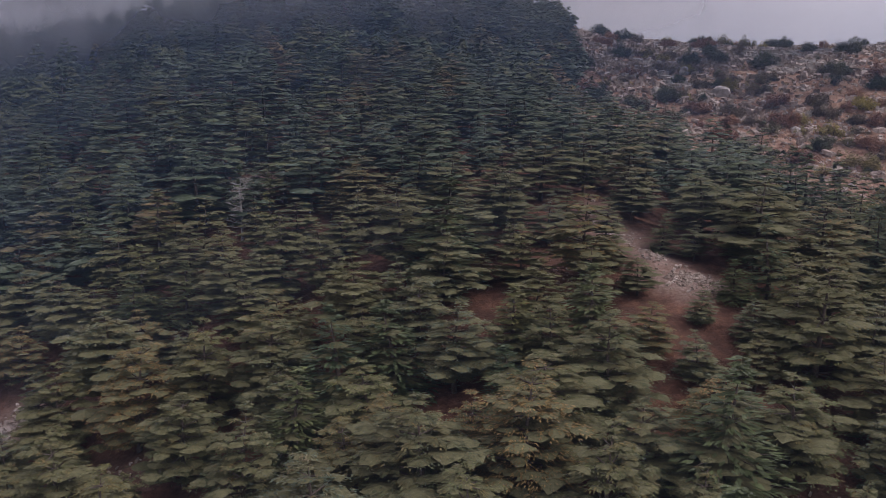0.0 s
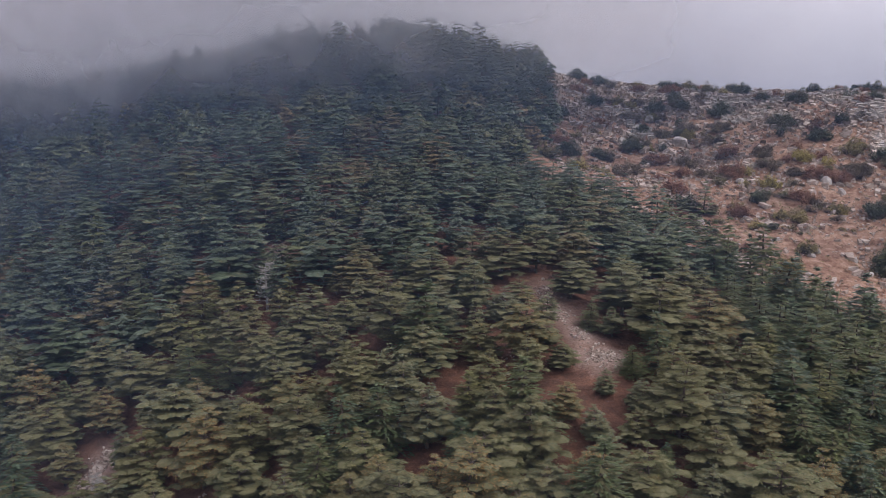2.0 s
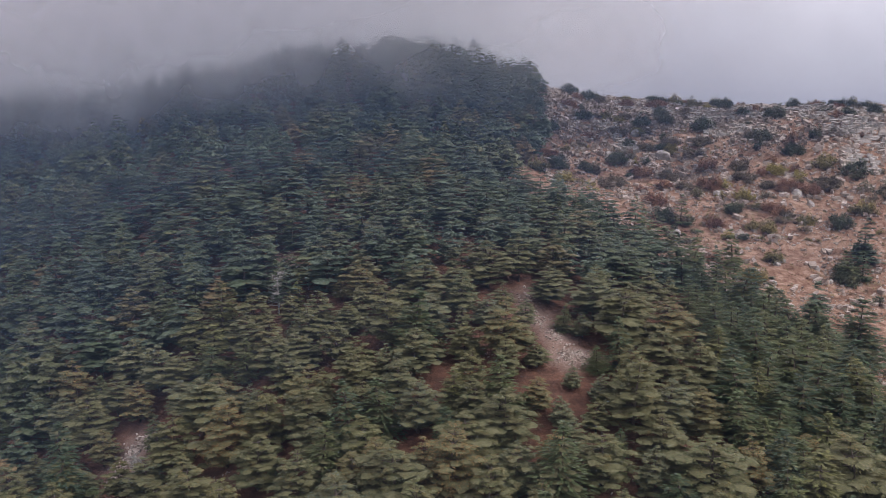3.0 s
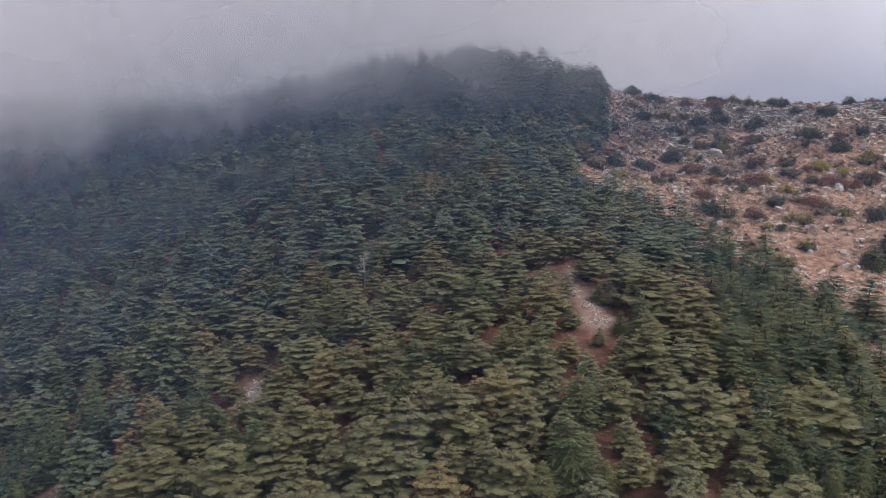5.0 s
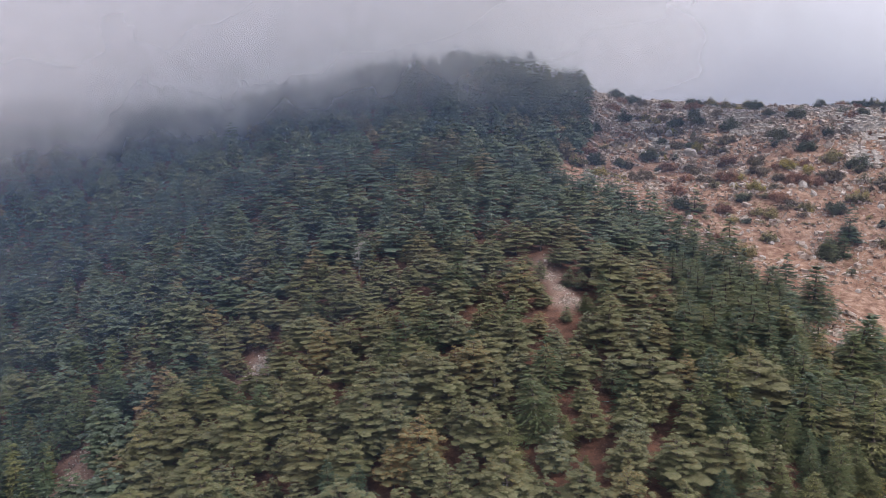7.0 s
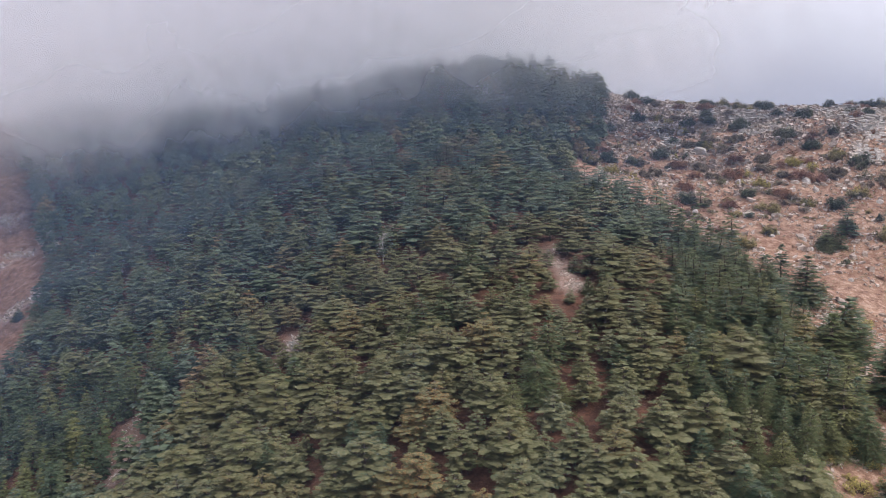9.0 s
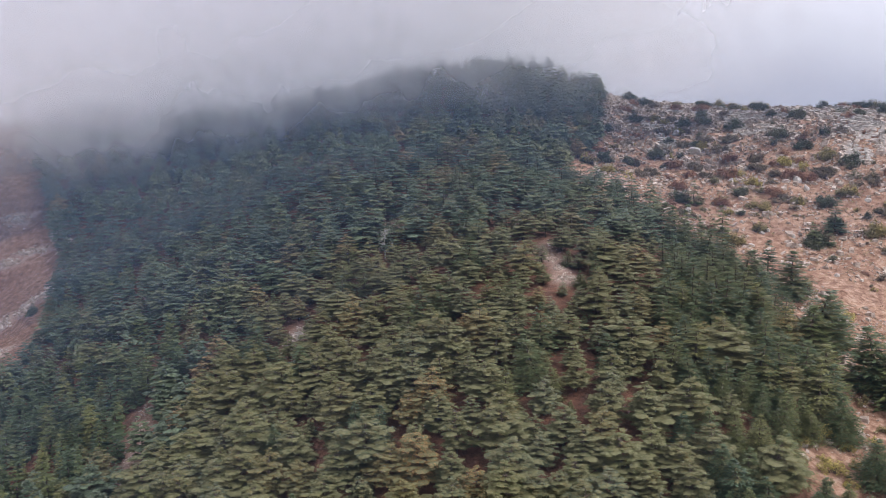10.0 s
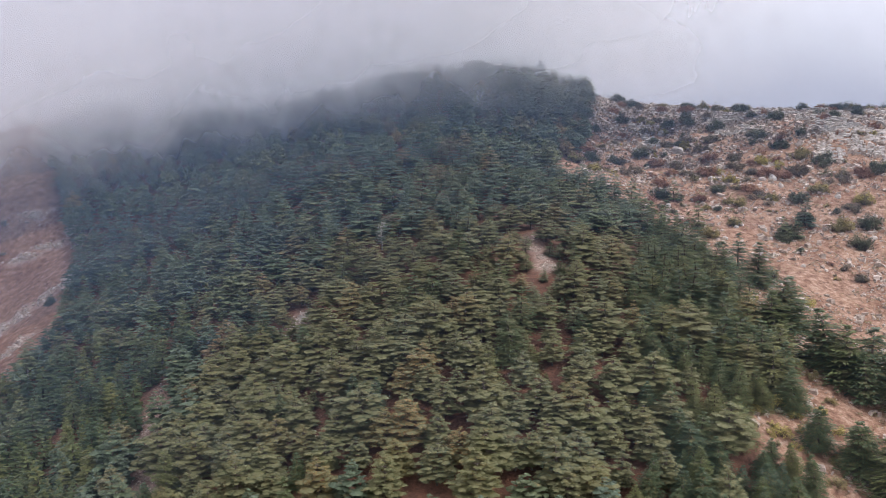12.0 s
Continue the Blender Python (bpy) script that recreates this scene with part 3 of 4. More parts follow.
broad_spots, young_spots = [], []
for x, y, h, w in (*CEDARS_FOOT, *CEDARS_LOWER, *CEDARS_SCAR, *CEDARS_MIDDLE, *CEDARS_UPPER):
    if blocked(x, y) if 14 < x < 32 and 78 < y < 112 else washed_out(x, y):
        continue
    if below_scar(x, y):
        h, w = min(h, 5.5), min(w, 6.5)
    claim(x, y, 0.52 * w)
    broad_spots.append((x, y, h, w))
for x, y, h in EDGE_YOUNG:
    claim(x, y, 4.0)
    young_spots.append((x, y, h, 0.92 * h))
for _ in range(60000):
    x, y = rng.uniform(-238, 88), rng.uniform(-32, 328)
    if y < 6 - 0.12 * abs(x - 10) and rng.random() < 0.6:
        continue
    if not inside(x, y, FOREST) or blocked(x, y):
        continue
    young = young_ground(x, y) and rng.random() < 0.85 or rng.random() < 0.07
    gap = rng.uniform(3.2, 4.4) if young else rng.uniform(4.9, 6.7)
    if free(x, y, gap):
        claim(x, y, gap)
        h = (rng.uniform(7.5, 12.0) if young else rng.uniform(7.0, 12.5)) * (1.2 if y > 222 and -22 < x < 24 else 1.0)
        h = min(h, rng.uniform(4.0, 5.5)) if below_scar(x, y) else h
        (young_spots if young else broad_spots).append((x, y, h, h * (rng.uniform(0.58, 0.85) if young else rng.uniform(0.84, 1.12))))


for _ in range(40000):
    x, y = rng.uniform(-238, 88), rng.uniform(-32, 328)
    if inside(x, y, FOREST) and not blocked(x, y) and rng.random() < 0.12 and free(x, y, 2.8):
        h = rng.uniform(4.5, 8.0)
        claim(x, y, 3.2)
        (young_spots if rng.random() < 0.35 else broad_spots).append((x, y, h, h * rng.uniform(0.7, 0.95)))


def near_side(spot):
    """The stretch of the spur that is passed nearest."""
    x, y = spot[:2]
    return -64 < x < 110 and 2 < y < 112 + 0.15 * x


def plant(spots, near_limit, close, shapes, mid_shapes, far_shapes, girth, mats, name, label, category, group):
    near = [s for s in spots if near_side(s)]
    near.sort(key=lambda s: s[1] + 0.15 * abs(s[0] - 15) - 4 * s[3])
    far = near[near_limit:] + [s for s in spots if not near_side(s)]
    first = {}
    for i, (x, y, h, w) in enumerate(near[:near_limit]):
        kinds = close[0] if y < close[1] else shapes
        key = (y < close[1], i % len(kinds))
        m = stand(x, y, rng.uniform(0, 6.28), w / girth, h / 12.0)
        if key in first:
            copy_thing(first[key], m)
        else:
            first[key] = tree_thing(name, kinds[key[1]], mats[0], m, label, category, group)
    vs, qs, slots, tints, off = [], [], [], [], 0
    for i, (x, y, h, w) in enumerate(far):
        kinds = mid_shapes if y < 200 else far_shapes
        crown, trunk, under = kinds[i % len(kinds)]
        m = np.array(stand(x, y, rng.uniform(0, 6.28), w / girth, h / 12.0))
        tint = rng.random()
        for slot, (v, q) in ((0, crown), (1, trunk)):
            vs.append(v @ m[:3, :3].T + m[:3, 3])
            qs.append(q + off)
            slots.append(np.full(len(q), slot))
            tints.append(np.full(len(v), tint))
            off += len(v)
    me = mesh_of(name + "_woods", np.concatenate(vs), np.concatenate(qs), [mats[1], MAT_BARK], np.concatenate(slots))
    point_values(me, "tint", np.concatenate(tints))
    tagged(new(name + "_woods", me), "dense " + group + " climbing the misty mountainside", "woods", kind="stuff")


broad_close = [old_cedar(11 + i, 12.0, 6.0, 9, 7, 64, 0.34, 0.36, sheet=0.80) for i in range(8)]
broad = [old_cedar(21 + i, 12.0, 6.0, 9, 7, 32, 0.44, 0.40, sheet=0.86) for i in range(7)]
broad_mid = [old_cedar(31 + i, 12.0, 6.0, 9, 6, 6, 0.58, 0.40, False, 0.96, (0.18, 0.42)) for i in range(8)]
broad_far = [old_cedar(41 + i, 12.0, 6.0, 10, 6, 2, 0.8, 0.45, False, 1.0, (0.40, 0.80)) for i in range(6)]
plant(broad_spots, 298, (broad_close, 76), broad, broad_mid, broad_far, 12.8, (MAT_CEDAR, MAT_CEDAR_FAR), "cedar_tree", "broad cedar with flat tiers of blue-green needles", "tree", "old cedars")
young_close = [young_cedar_shape(51 + i, 12.0, 3.6, 14, 6, 56, 0.42, sag=0.3, slim=0.30, mat=0.6) for i in range(5)]
young_shapes = [young_cedar_shape(56 + i, 12.0, 3.6, 12, 6, 22, 0.55, sag=0.3, slim=0.40, mat=0.65) for i in range(5)]
young_mid = [young_cedar_shape(61 + i, 12.0, 3.6, 10, 5, 5, 0.95, False, 0.4, 0.55, 0.8) for i in range(5)]
young_far = [young_cedar_shape(71 + i, 12.0, 3.6, 8, 4, 4, 1.2, False, 0.8, 0.6, 0.85) for i in range(4)]
plant(young_spots, 240, (young_close, 48), young_shapes, young_mid, young_far, 7.0, (MAT_YOUNG, MAT_YOUNG_FAR), "young_cedar", "slender dark green conical young cedar", "tree", "young cedars")


def dead_tree(x, y, height, turn, seed):
    r = random.Random(seed)
    top = new("dead_tree")
    pieces = [tube([(0, 0, -0.8), (0.1, 0, height * 0.4), (-0.1, 0.15, height * 0.75), (0.2, 0.1, height)], (0.22, 0.17, 0.10, 0.03), 7)]
    for k in range(44):
        h = height * r.uniform(0.22, 0.95)
        a, n = r.uniform(0, 6.28), height * r.uniform(0.18, 0.34) * (1.15 - 0.6 * h / height)
        end = np.array((n * math.cos(a), n * math.sin(a), h + n * r.uniform(-0.1, 0.35)))
        pieces.append(tube([(0, 0, h), end * (0.5, 0.5, 0.5) + np.array((0, 0, h * 0.5 - 0.1)), end], (0.055, 0.04, 0.015), 4))
        for _ in range(6):
            t = r.uniform(0.4, 0.9)
            b = np.array((0, 0, h)) * (1 - t) + end * t
            pieces.append(tube([b, b + np.array((r.uniform(-0.8, 0.8), r.uniform(-0.8, 0.8), r.uniform(0.0, 0.5)))], (0.035, 0.012), 3))
    v, q = joined(pieces)
    child = new("trunk", mesh_of("trunk", v, q, [MAT_DEAD]))
    child.parent = top
    top.matrix_basis = stand(x, y, turn, 1, 1)
    tagged(top, "bare grey dead cedar with bleached broken branches", "tree", "dead trees")


for x, y, h, turn, seed in ((-27, 111, 9.0, 0.4, 5), (-41.0, 72.0, 6.5, 2.6, 9)):
    dead_tree(x, y, h, turn, seed)


# ---- shrubs of the open slopes ----
def shrub_shape(seed, tall, lobes, count, size):
    """Uneven leaf clumps about 4 m across, some upright, some sprawling, on forked stems."""
    r = np.random.default_rng(seed)
    leaves, stems = [], []
    stretch_x, stretch_y = r.uniform(0.75, 1.2, 2)
    for k in range(lobes):
        a, d = r.uniform(0, 6.28), 1.7 * math.sqrt(r.uniform(0.0, 1.0))
        c = np.array((stretch_x * d * math.cos(a), stretch_y * d * math.sin(a), tall * r.uniform(0.16, 0.78) * (1.1 - 0.36 * d)))
        s = r.uniform(0.35, 0.95) * np.array((1.0, 1.0, r.uniform(0.6, 1.1)))
        n = int(count / lobes * r.uniform(0.6, 1.4))
        w = r.normal(size=(n, 3))
        w /= np.linalg.norm(w, axis=1)[:, None]
        p = c + w * s * (r.uniform(0.25, 1.0, n) ** 0.5 * 1.12)[:, None]
        p[:, 2] = np.maximum(p[:, 2], 0.05 * tall)
        leaves.append(kites(p, np.arctan2(w[:, 1], w[:, 0]) + r.uniform(-0.8, 0.8, n), size * r.uniform(0.6, 1.4, n), size * 0.75, r.uniform(-0.6, 0.9, n), r))
        stems.append(tube([(0, 0, -0.3), c * 0.5, c], (0.10, 0.06, 0.02), 4))
    return joined(leaves), joined(stems)


SHRUB_KINDS = {
    "oak": ("evergreen_shrub", MAT_OAK, 3.4, "dark green rounded evergreen oak shrub on the stony slope"),
    "drab": ("brown_shrub", MAT_DRAB, 2.6, "dull grey-brown shrub thinning in autumn"),
    "gold": ("golden_shrub", MAT_GOLD, 2.7, "golden-olive autumn shrub on pale gravel"),
    "rust": ("red_shrub", MAT_RUST, 2.2, "low rusty red autumn shrub among rocks"),
}
first_shrubs, shrub_counts = {}, {}


def shrub(kind, x, y, width, squat=1.0):
    if width > 4.6:
        for k in range(5):
            a = 1.26 * k + rng.uniform(0, 1.2)
            shrub(kind, x + 0.24 * width * math.cos(a), y + 0.2 * width * math.sin(a), min(4.5, width * rng.uniform(0.55, 0.8)), squat * 1.2)
        return
    name, mat, tall, label = SHRUB_KINDS[kind]
    made = first_shrubs.setdefault(kind, [])
    shrub_counts[kind] = shrub_counts.get(kind, 0) + 1
    if shrub_counts[kind] > 290:
        return
    s = width / 4.0
    m = stand(x, y, rng.uniform(0, 6.28), s, s * squat * rng.uniform(0.85, 1.1), 0.1)
    if len(made) < 6:
        (leaf, stem), top = shrub_shape(len(made) * 7 + len(name), tall, 15, 800, 0.27), new(name)
        for part_name, (v, q), pm in (("stems", stem, MAT_BARK), ("foliage", leaf, mat)):
            child = new(part_name, mesh_of(part_name, v, q, [pm]))
            child.parent = top
        top.matrix_basis = m
        made.append(tagged(top, label, "shrub", name.replace("_", " ") + "s"))
    else:
        copy_thing(made[int(rng.integers(6))], m)


# x, y, width
OAK = [(120, 234, 9.0), (63, 237, 7.6), (89, 198, 5.9), (73, 188, 4.8), (66, 189, 6.4), (41, 224, 8.0), (51, 227, 5.4), (117, 190, 7.8), (105, 160, 6.4), (58, 313, 7.7), (64, 301, 7.8), (116, 292, 6.6), (116, 292, 6.6), (78, 270, 8.4), (87, 272, 7.9), (98, 262, 11.1), (114, 246, 10.2), (125, 264, 9.6), (159, 280, 7.2), (165, 280, 6.0), (178, 282, 4.8), (57, 273, 7.3), (133, 217, 12.1), (152, 210, 8.6), (116, 174, 6.2), (107, 164, 6.9), (137, 172, 10.0), (130, 158, 9.1), (92, 300, 8.0), (100, 300, 4.5)]
DRAB = [(55, 214, 6.9), (80, 216, 7.2), (87, 217, 9.4), (123, 213, 10.1), (111, 248, 7.0), (101, 228, 8.0), (105, 214, 6.2), (84, 252, 8.1), (95, 250, 8.9), (75, 248, 7.9), (104, 197, 5.9), (66, 243, 11.0), (59, 218, 7.8), (53, 228, 7.0), (122, 214, 9.5), (138, 206, 9.4), (135, 184, 7.9), (68, 262, 9.9), (89, 240, 10.4), (100, 220, 10.0), (77, 224, 9.0), (122, 134, 5.2)]
GOLD = [(94, 188, 12.2), (96, 208, 6.4), (41, 212, 5.8), (34, 220, 7.0), (78, 151, 7.0), (82, 210, 4.2), (111, 223, 6.1), (126, 223, 8.5), (108, 193, 5.5), (90, 168, 5.5), (127, 170, 9.8), (140, 189, 8.5), (126, 196, 8.1), (69, 42, 3.6), (75, 43, 4.4), (74, 33, 4.5), (87, 58, 4.3), (93, 101, 3.8), (99, 106, 4.6), (79, 41, 3.2), (93, 124, 4.2), (82, 101, 4.1), (70, 40, 3.2), (73, 36, 3.0), (78, 26, 3.4), (83, 35, 3.0), (82, 22, 3.6), (85, 44, 3.2), (89, 50, 3.0), (68, 33, 2.6), (76, 30, 2.8), (71, 45, 3.4), (67, 39, 3.0), (80, 48, 3.6), (84, 29, 3.2), (87, 38, 2.8), (72, 29, 3.0), (79, 36, 2.6)]
RUST = [(69, 228, 8.5), (74, 218, 5.7), (68, 204, 8.1), (81, 189, 5.9), (110, 212, 9.2), (116, 210, 6.6), (91, 232, 7.7), (146, 208, 8.0), (88, 217, 8.9), (102, 199, 9.5), (40, 235, 6.6), (76, 79, 4.6)]
for kind, spots in (("oak", OAK), ("drab", DRAB), ("gold", GOLD), ("rust", RUST)):
    for x, y, w in spots:
        shrub(kind, x, y, 0.95 * w)
        claim(x, y, 0.7 * w)
# smaller ones between them, on both open flanks
for _ in range(1700):
    x, y = rng.uniform(40, 215), rng.uniform(60, 318)
    if float(edge_distance(x, y, FOREST)) < 3 or not free(x, y, 3.0) or rng.random() > 0.06 + 0.6 * max(0, y - 150) / 150 + 0.9 * noise.noise((x * 0.04, y * 0.04, 9.0)):
        continue
    claim(x, y, 2.2)
    shrub(("drab", "drab", "gold", "drab", "rust", "drab", "oak", "gold")[int(rng.integers(8))], x, y, rng.uniform(1.6, 4.2) + 1.8 * max(0.0, (y - 150) / 150), rng.uniform(0.8, 1.2))
    for _ in range(int(rng.integers(0, 3))):
        a = rng.uniform(0, 6.28)
        shrub(("drab", "gold", "rust")[int(rng.integers(3))], x + 2.4 * math.cos(a), y + 2.4 * math.sin(a), rng.uniform(1.0, 2.6), 0.9)
for _ in range(160):
    x, y = rng.uniform(-300, -150), rng.uniform(80, 300)
    if float(edge_distance(x, y, FOREST)) > 4 and free(x, y, 6.0):
        claim(x, y, 5.0)
        shrub(("oak", "drab", "rust", "rust", "drab")[int(rng.integers(5))], x, y, rng.uniform(2.0, 6.0), 0.9)
# low dry herbs between the stones
spots = []
while len(spots) < 5200:
    x, y = rng.uniform(36, 215), rng.uniform(20, 320)
    if not inside(x, y, FOREST) and rng.random() < 0.45 + 0.8 * noise.noise((x * 0.06, y * 0.06, 21.0)):
        spots.append((x, y, rng.uniform(0.3, 0.95)))
spots = np.repeat(np.array(spots), 11, 0)
turn, out = rng.uniform(0, 6.28, len(spots)), rng.uniform(0, 1, len(spots))
p = np.stack([spots[:, 0] + spots[:, 2] * out * np.cos(turn), spots[:, 1] + spots[:, 2] * out * np.sin(turn), np.zeros(len(spots))], 1)
p[:, 2] = ground_z(p[:, 0], p[:, 1]) + spots[:, 2] * (0.75 - 0.45 * out)
v, q = kites(p, turn, 0.55 * spots[:, 2], 0.42 * spots[:, 2], rng.uniform(-0.9, 0.6, len(spots)), rng)
me = mesh_of("dry_tufts", v, q, [MAT_TUFT])
point_values(me, "tint", np.repeat(np.repeat(rng.uniform(0, 1, len(spots) // 11), 11), 4))
tagged(new("dry_tufts", me), "low tufts of dry herbs on the stony slope", "herbs", kind="stuff")
# young growth in the clearings
for x, y, w in ((-5, 78, 2.2), (3, 80, 2.6), (8, 77, 1.8), (12, 88, 2.0), (16, 84, 2.4), (22, 61, 2.2), (20, 66, 1.8), (28, 60, 2.4), (30, 92, 2.6), (-31, 133, 3.2), (-28, 69, 2.0), (-84, 141, 3.0), (32, 200, 4.0), (29, 84, 2.0), (27, 118, 2.2)):
    shrub("rust" if w != 2.4 else "gold", x, y, w)


for _ in range(900):
    x, y = rng.uniform(-60, 75), rng.uniform(20, 120)
    if inside(x, y, FOREST) and free(x, y, 2.4) and rng.random() < 0.5:
        claim(x, y, 2.0)
        shrub("rust" if rng.random() < 0.6 else "drab", x, y, rng.uniform(0.8, 1.9))


# ---- rock ----
def boulder_mesh(seed):
    bm = bmesh.new()
    bmesh.ops.create_icosphere(bm, subdivisions=2, radius=0.5)
    r = random.Random(seed)
    cuts = [(Vector((r.uniform(-1, 1), r.uniform(-1, 1), r.uniform(-0.6, 1))).normalized(), r.uniform(0.28, 0.42)) for _ in range(9)]
    for v in bm.verts:
        for d, k in cuts:
            over = v.co.dot(d) - k
            if over > 0:
                v.co -= d * over
        v.co += v.co.normalized() * 0.05 * noise.noise(v.co * 5 + Vector((seed, 0, 0)))
    me = bpy.data.meshes.new("boulder")
    bm.to_mesh(me)
    bm.free()
    me.materials.append(MAT_LEDGE)
    return me


boulder_meshes = [boulder_mesh(k) for k in range(5)]
BOULDER = [(89, 213, 3.2), (96, 222, 2.4), (84, 153, 2.3), (90, 166, 2.3), (112, 209, 3.6), (82, 191, 2.0), (68, 181, 2.5), (88, 233, 2.7), (85, 182, 1.6), (100, 165, 2.1), (100, 158, 1.8), (85, 174, 1.5), (79, 241, 5.7), (74, 262, 4.4), (90, 220, 3.5), (104, 197, 2.8), (132, 193, 2.9), (114, 203, 2.9), (61, 242, 3.6), (92, 168, 2.6), (136, 165, 2.7), (106, 139, 2.0)]
for i, (x, y, w) in enumerate(BOULDER):
    ob = new("boulder", boulder_meshes[i % 5])
    ob.matrix_basis = Matrix.LocRotScale((x, y, float(ground_z(x, y)) + 0.12 * w), Euler((rng.uniform(-0.3, 0.3), rng.uniform(-0.3, 0.3), rng.uniform(0, 6.28))), (w * 1.05, w * 0.85, w * rng.uniform(0.7, 1.1)))
    tagged(ob, "pale weathered limestone boulder on the stony slope", "boulder", "boulders")


def slab_mesh(seed):
    """A bedding block with broken edges."""
    bm = bmesh.new()
    bmesh.ops.create_cube(bm, size=1.0)
    bmesh.ops.subdivide_edges(bm, edges=bm.edges[:], cuts=1, use_grid_fill=True)
    r = random.Random(seed)
    for v in bm.verts:
        v.co += Vector((r.uniform(-0.1, 0.1), r.uniform(-0.13, 0.13), r.uniform(-0.12, 0.12)))
    me = bpy.data.meshes.new("slab")
    bm.to_mesh(me)
    bm.free()
    me.materials.append(MAT_LEDGE)
    return me


slab_meshes = [slab_mesh(k) for k in range(6)]
LEDGE = [(132, 272, 6.9), (139, 268, 8.6), (146, 262, 8.5), (154, 257, 9.6), (163, 254, 9.0), (145, 248, 9.3), (153, 240, 9.7), (159, 230, 8.0), (145, 232, 7.9), (151, 222, 8.8), (137, 219, 6.6), (103, 283, 7.0), (108, 271, 8.5), (111, 255, 8.2), (102, 255, 7.1), (97, 297, 6.6), (64, 263, 6.6), (68, 248, 5.3), (123, 281, 6.4), (94, 299, 7.0), (82, 300, 6.0), (147, 275, 8.0), (160, 272, 9.0), (172, 268, 9.0), (176, 254, 9.0), (168, 244, 9.0), (120, 268, 7.0), (113, 284, 7.0), (88, 284, 6.0), (100, 268, 7.0), (76, 292, 6.0), (138, 258, 8.0), (140, 238, 8.0), (160, 214, 8.0)]
for x, y, w in LEDGE:
    top = new("limestone_ledge")
    z = float(ground_z(x, y))
    top.matrix_basis = pose(x, y, z)
    slope, at, row = rng.uniform(-0.45, -0.15), 0.0, 0
    at = -0.65 * w
    for k in range(26):
        wide = rng.uniform(0.9, 3.0)
        if at > 0.65 * w:
            at, row = -0.65 * w + rng.uniform(0, 2), row + 1
        px, py = at + wide / 2, (at + wide / 2) * slope + row * 1.6 + rng.uniform(-0.5, 0.5)
        at += wide * rng.uniform(0.85, 1.7)
        high = rng.uniform(0.5, 1.7)
        ob = new("slab", slab_meshes[int(rng.integers(6))])
        ob.parent = top
        ob.matrix_basis = Matrix.LocRotScale((px, py, float(ground_z(x + px, y + py)) - z + 0.30 * high), Euler((rng.uniform(-0.2, 0.3), rng.uniform(-0.05, 0.25), math.atan(slope) + rng.uniform(-0.35, 0.35))), (wide, rng.uniform(0.9, 1.8), high))
    tagged(top, "broken band of grey limestone strata near the crest", "rock outcrop", "rock ledges")


def scatter_stones(name, label, spots, material):
    """Angular stones, one jittered block for each spot (x, y, size)."""
    s = np.array(spots)
    n = len(s)
    r = np.random.default_rng(len(spots))
    corner = np.array([(a, b, c) for c in (-1, 1) for a, b in ((-1, -1), (1, -1), (1, 1), (-1, 1))], float) * 0.5
    v = corner[None] * (1 + r.uniform(-0.45, 0.25, (n, 8, 3)))
    v *= (s[:, 2, None] * r.uniform((0.8, 0.6, 0.45), (1.5, 1.1, 0.9), (n, 3)))[:, None]
    a = r.uniform(0, 6.28, n)
    c, d = np.cos(a)[:, None], np.sin(a)[:, None]
    tilt = r.uniform(-0.5, 0.5, n)[:, None]
    x, y, z = v[..., 0], v[..., 1], v[..., 2]
    z, x = z + tilt * x, x
    v = np.stack([x * c - y * d, x * d + y * c, z], -1)
    v += np.stack([s[:, 0], s[:, 1], ground_z(s[:, 0], s[:, 1]) + 0.15 * s[:, 2]], 1)[:, None]
    faces = np.array([(3, 2, 1, 0), (4, 5, 6, 7), (0, 1, 5, 4), (1, 2, 6, 5), (2, 3, 7, 6), (3, 0, 4, 7)])
    q = (faces[None] + 8 * np.arange(n)[:, None, None]).reshape(-1, 4)
    tagged(new(name, mesh_of(name, v.reshape(-1, 3), q, [material])), label, "stones", kind="stuff")


spots = []
while len(spots) < 25000:
    x, y = rng.uniform(36, 215), rng.uniform(15, 322)
    if inside(x, y, FOREST):
        continue
    patch = noise.noise((x * 0.05, y * 0.05, 3.0)) + 0.5 * noise.noise((x * 0.2, y * 0.2, 5.0))
    if rng.random() > 0.24 + 0.7 * patch + 0.4 * max(0.0, (y - 180) / 130):
        continue
    spots.append((x, y, min(1.9, 0.25 * math.exp(abs(rng.normal(0, 0.85))) * (1.0 + 1.5 * max(0.0, (y - 190) / 120)))))
scatter_stones("slope_rubble", "pale limestone rubble strewn over the bare slope", spots, MAT_STONE)
spots = []
for cx, cy, ra, rb, w in CLEARINGS:
    for _ in range(int(60 * w * ra)):
        spots.append((cx + rng.normal(0, 0.45) * ra, cy + rng.normal(0, 0.45) * rb, rng.uniform(0.12, 0.45)))
for _ in range(90):
    k = rng.uniform(-1, 1)
    spots.append((-46 + 1.6 * k + rng.normal(0, 0.7), 82 + 4 * k + rng.normal(0, 0.8), rng.uniform(0.3, 0.9)))
for cx, cy, ra, rb in STRIPS:
    for _ in range(90):
        spots.append((cx + rng.normal(0, 0.5) * ra, cy + rng.normal(0, 0.5) * rb, rng.uniform(0.3, 1.2)))
scatter_stones("gully_rubble", "whitish stones washed down bare gullies", spots, MAT_STONE)


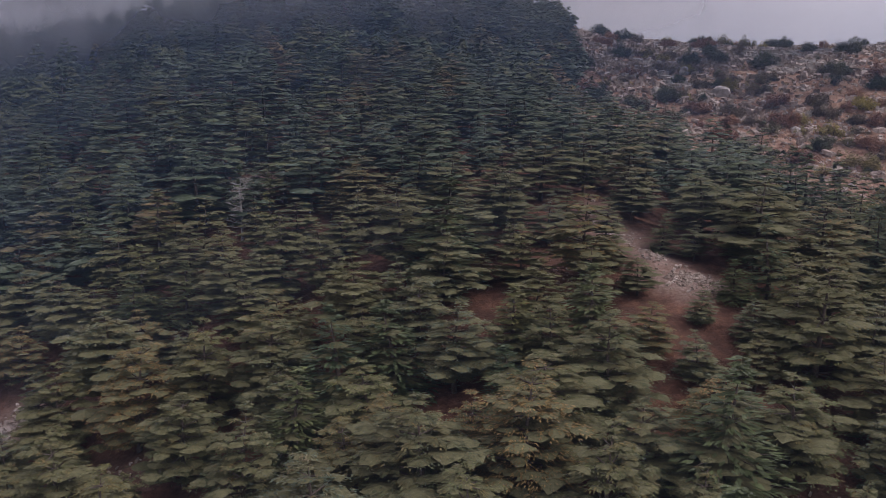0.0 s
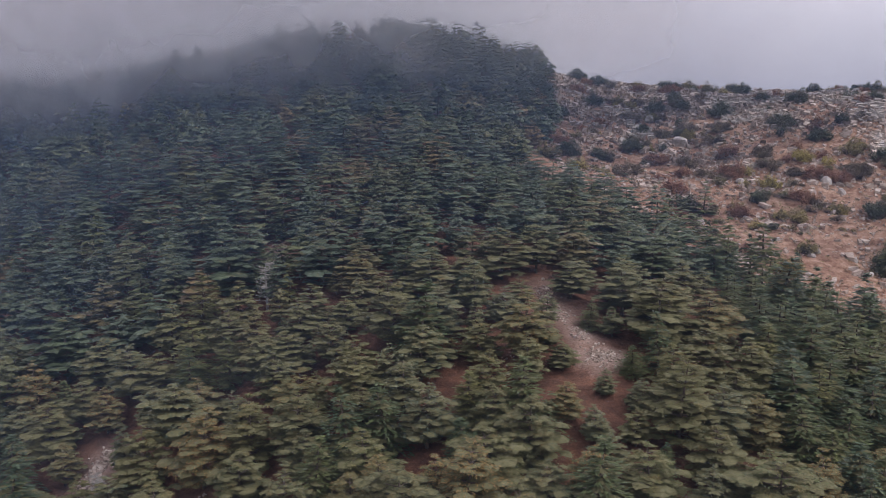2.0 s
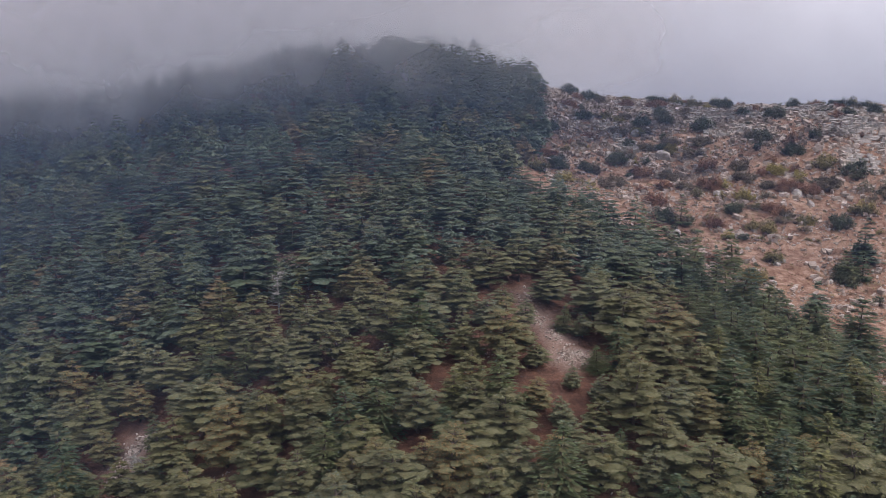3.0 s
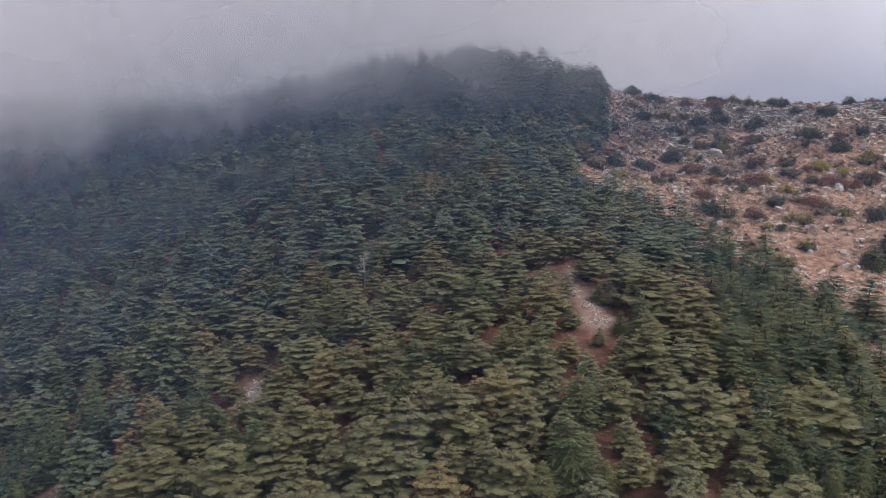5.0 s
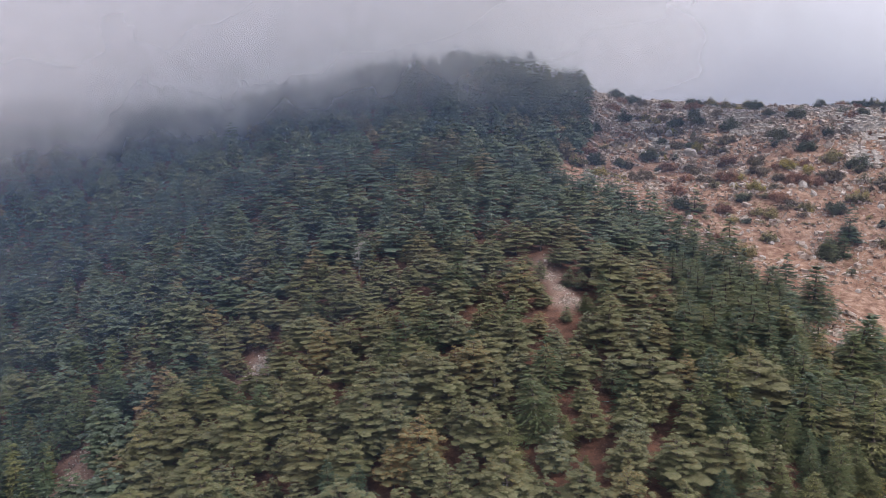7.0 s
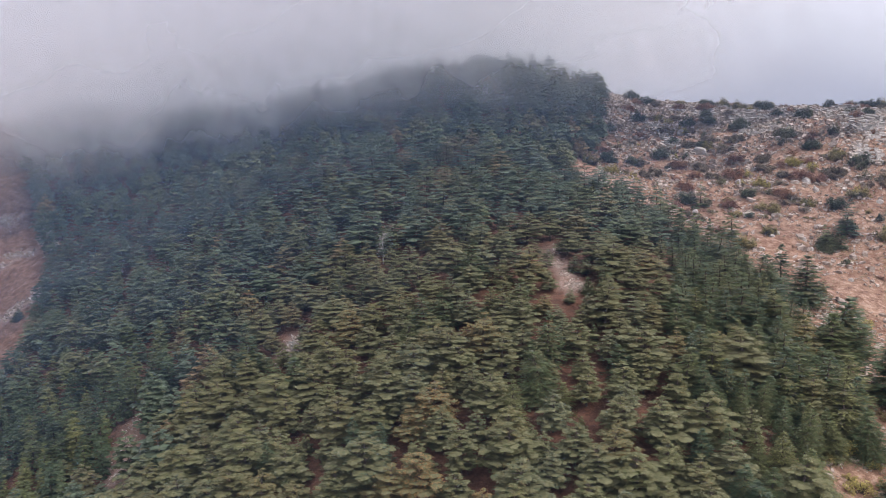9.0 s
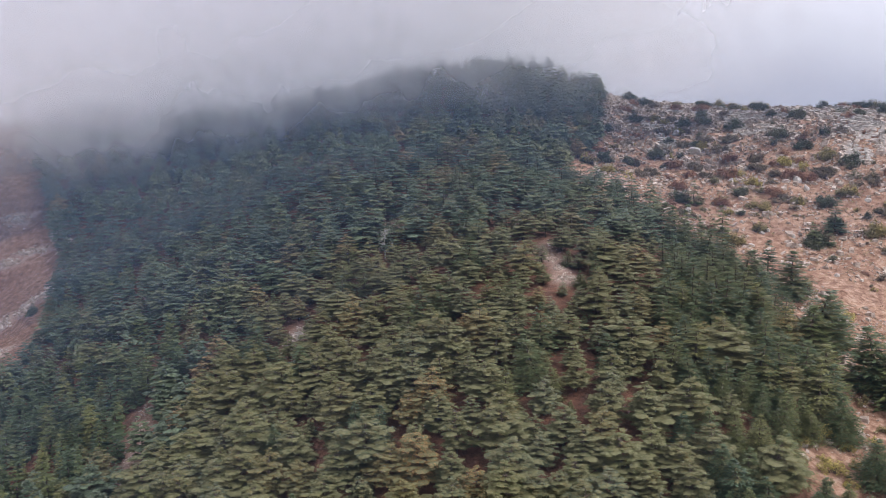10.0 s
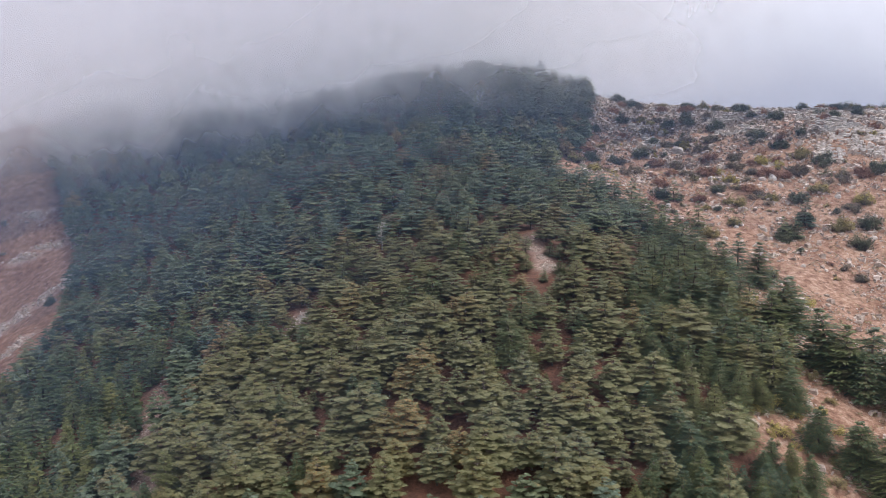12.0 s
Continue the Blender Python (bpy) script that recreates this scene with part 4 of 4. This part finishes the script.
# ---- drifting cloud and painted haze ----
def mist_material(name, base_left, base_right, depth, strength, right_fade, thin, seed):
    """A veil of droplets that thickens upwards, with a ragged lower edge, over a dark blue tint painting distance haze,
    strongest on the shaded flank.
    """
    m = bpy.data.materials.new(name)
    m.use_nodes = True
    n, l = m.node_tree.nodes, m.node_tree.links
    n.clear()
    tc = n.new("ShaderNodeTexCoord")
    sep = n.new("ShaderNodeSeparateXYZ")
    l.new(tc.outputs["Object"], sep.inputs[0])
    mapping = n.new("ShaderNodeMapping")
    mapping.inputs["Location"].default_value = (seed * 3.7, seed * 1.9, seed * 5.3)
    mapping.inputs["Scale"].default_value = (1.0, 1.0, 0.8)
    l.new(tc.outputs["Object"], mapping.inputs["Vector"])
    puff = noise_node(n, l, 0.020, 5.0, 0.55, mapping.outputs[0])

    def math_node(op, a, b, c=None):
        q = n.new("ShaderNodeMath")
        q.operation = op
        for i, v in enumerate((a, b, c)):
            if v is None:
                continue
            if isinstance(v, (int, float)):
                q.inputs[i].default_value = v
            else:
                l.new(v, q.inputs[i])
        return q.outputs[0]

    def span(v, a, b, low=0.0, high=1.0):
        q = n.new("ShaderNodeMapRange")
        q.interpolation_type = "SMOOTHSTEP"
        q.inputs["From Min"].default_value, q.inputs["From Max"].default_value = a, b
        q.inputs["To Min"].default_value, q.inputs["To Max"].default_value = low, high
        l.new(v, q.inputs["Value"])
        return q.outputs["Result"]

    base = span(sep.outputs["X"], -230, 20, base_left, base_right)
    above = math_node("SUBTRACT", sep.outputs["Z"], base)
    ragged = math_node("MULTIPLY_ADD", puff.outputs["Fac"], 80.0, above)
    thick = span(ragged, 30.0, 30.0 + depth)
    drift = math_node("MULTIPLY_ADD", puff.outputs["Fac"], 160.0, sep.outputs["X"])
    fade = span(drift, right_fade - 10, right_fade + 230, 1.0, 0.0)
    cloud = math_node("MULTIPLY", math_node("MULTIPLY", thick, fade), strength)
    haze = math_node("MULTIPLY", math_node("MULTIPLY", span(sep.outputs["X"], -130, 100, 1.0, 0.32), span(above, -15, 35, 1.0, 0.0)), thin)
    clear = n.new("ShaderNodeBsdfTransparent")

    def droplets(color):
        white, glow, drop = n.new("ShaderNodeBsdfDiffuse"), n.new("ShaderNodeBsdfTranslucent"), n.new("ShaderNodeMixShader")
        for b in (white, glow):
            b.inputs["Color"].default_value = (*color, 1)
        l.new(white.outputs[0], drop.inputs[1])
        l.new(glow.outputs[0], drop.inputs[2])
        return drop.outputs[0]

    def over(fac, below, top):
        mixed = n.new("ShaderNodeMixShader")
        l.new(fac, mixed.inputs[0])
        l.new(below, mixed.inputs[1])
        l.new(top, mixed.inputs[2])
        return mixed.outputs[0]

    veil = over(cloud, over(haze, clear.outputs[0], droplets(PAINTED_HAZE)), droplets(CLOUD_GREY))
    l.new(veil, n.new("ShaderNodeOutputMaterial").inputs[0])
    return m


# Dark blue sheet colour stands in for air haze and dims the upper forest.
PAINTED_HAZE, CLOUD_GREY = (0.20, 0.30, 0.49), (0.94, 0.95, 1.0)
# y, base height at the far left and at the crest, depth of the soft edge, density, right end, painted haze
# The two nearest veils are almost all painted haze, lifting the dark tones.
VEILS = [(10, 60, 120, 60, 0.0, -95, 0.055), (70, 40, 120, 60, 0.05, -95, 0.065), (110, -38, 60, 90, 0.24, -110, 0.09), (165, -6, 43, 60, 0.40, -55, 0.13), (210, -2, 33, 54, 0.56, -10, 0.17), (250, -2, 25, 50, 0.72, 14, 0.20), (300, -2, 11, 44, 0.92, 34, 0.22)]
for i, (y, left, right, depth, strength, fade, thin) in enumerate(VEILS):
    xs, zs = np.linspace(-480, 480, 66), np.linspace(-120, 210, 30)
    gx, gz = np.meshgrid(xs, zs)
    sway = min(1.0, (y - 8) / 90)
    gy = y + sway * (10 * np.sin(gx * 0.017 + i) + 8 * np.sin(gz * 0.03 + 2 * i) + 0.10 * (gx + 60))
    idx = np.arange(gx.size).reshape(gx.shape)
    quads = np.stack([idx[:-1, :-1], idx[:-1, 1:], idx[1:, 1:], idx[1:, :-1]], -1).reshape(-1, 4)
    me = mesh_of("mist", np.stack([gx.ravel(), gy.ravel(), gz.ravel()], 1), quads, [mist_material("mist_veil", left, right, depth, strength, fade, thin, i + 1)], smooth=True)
    tagged(new("mist_veil", me), "sheet of grey-blue cloud and painted distance haze over the forest", "mist", kind="stuff")
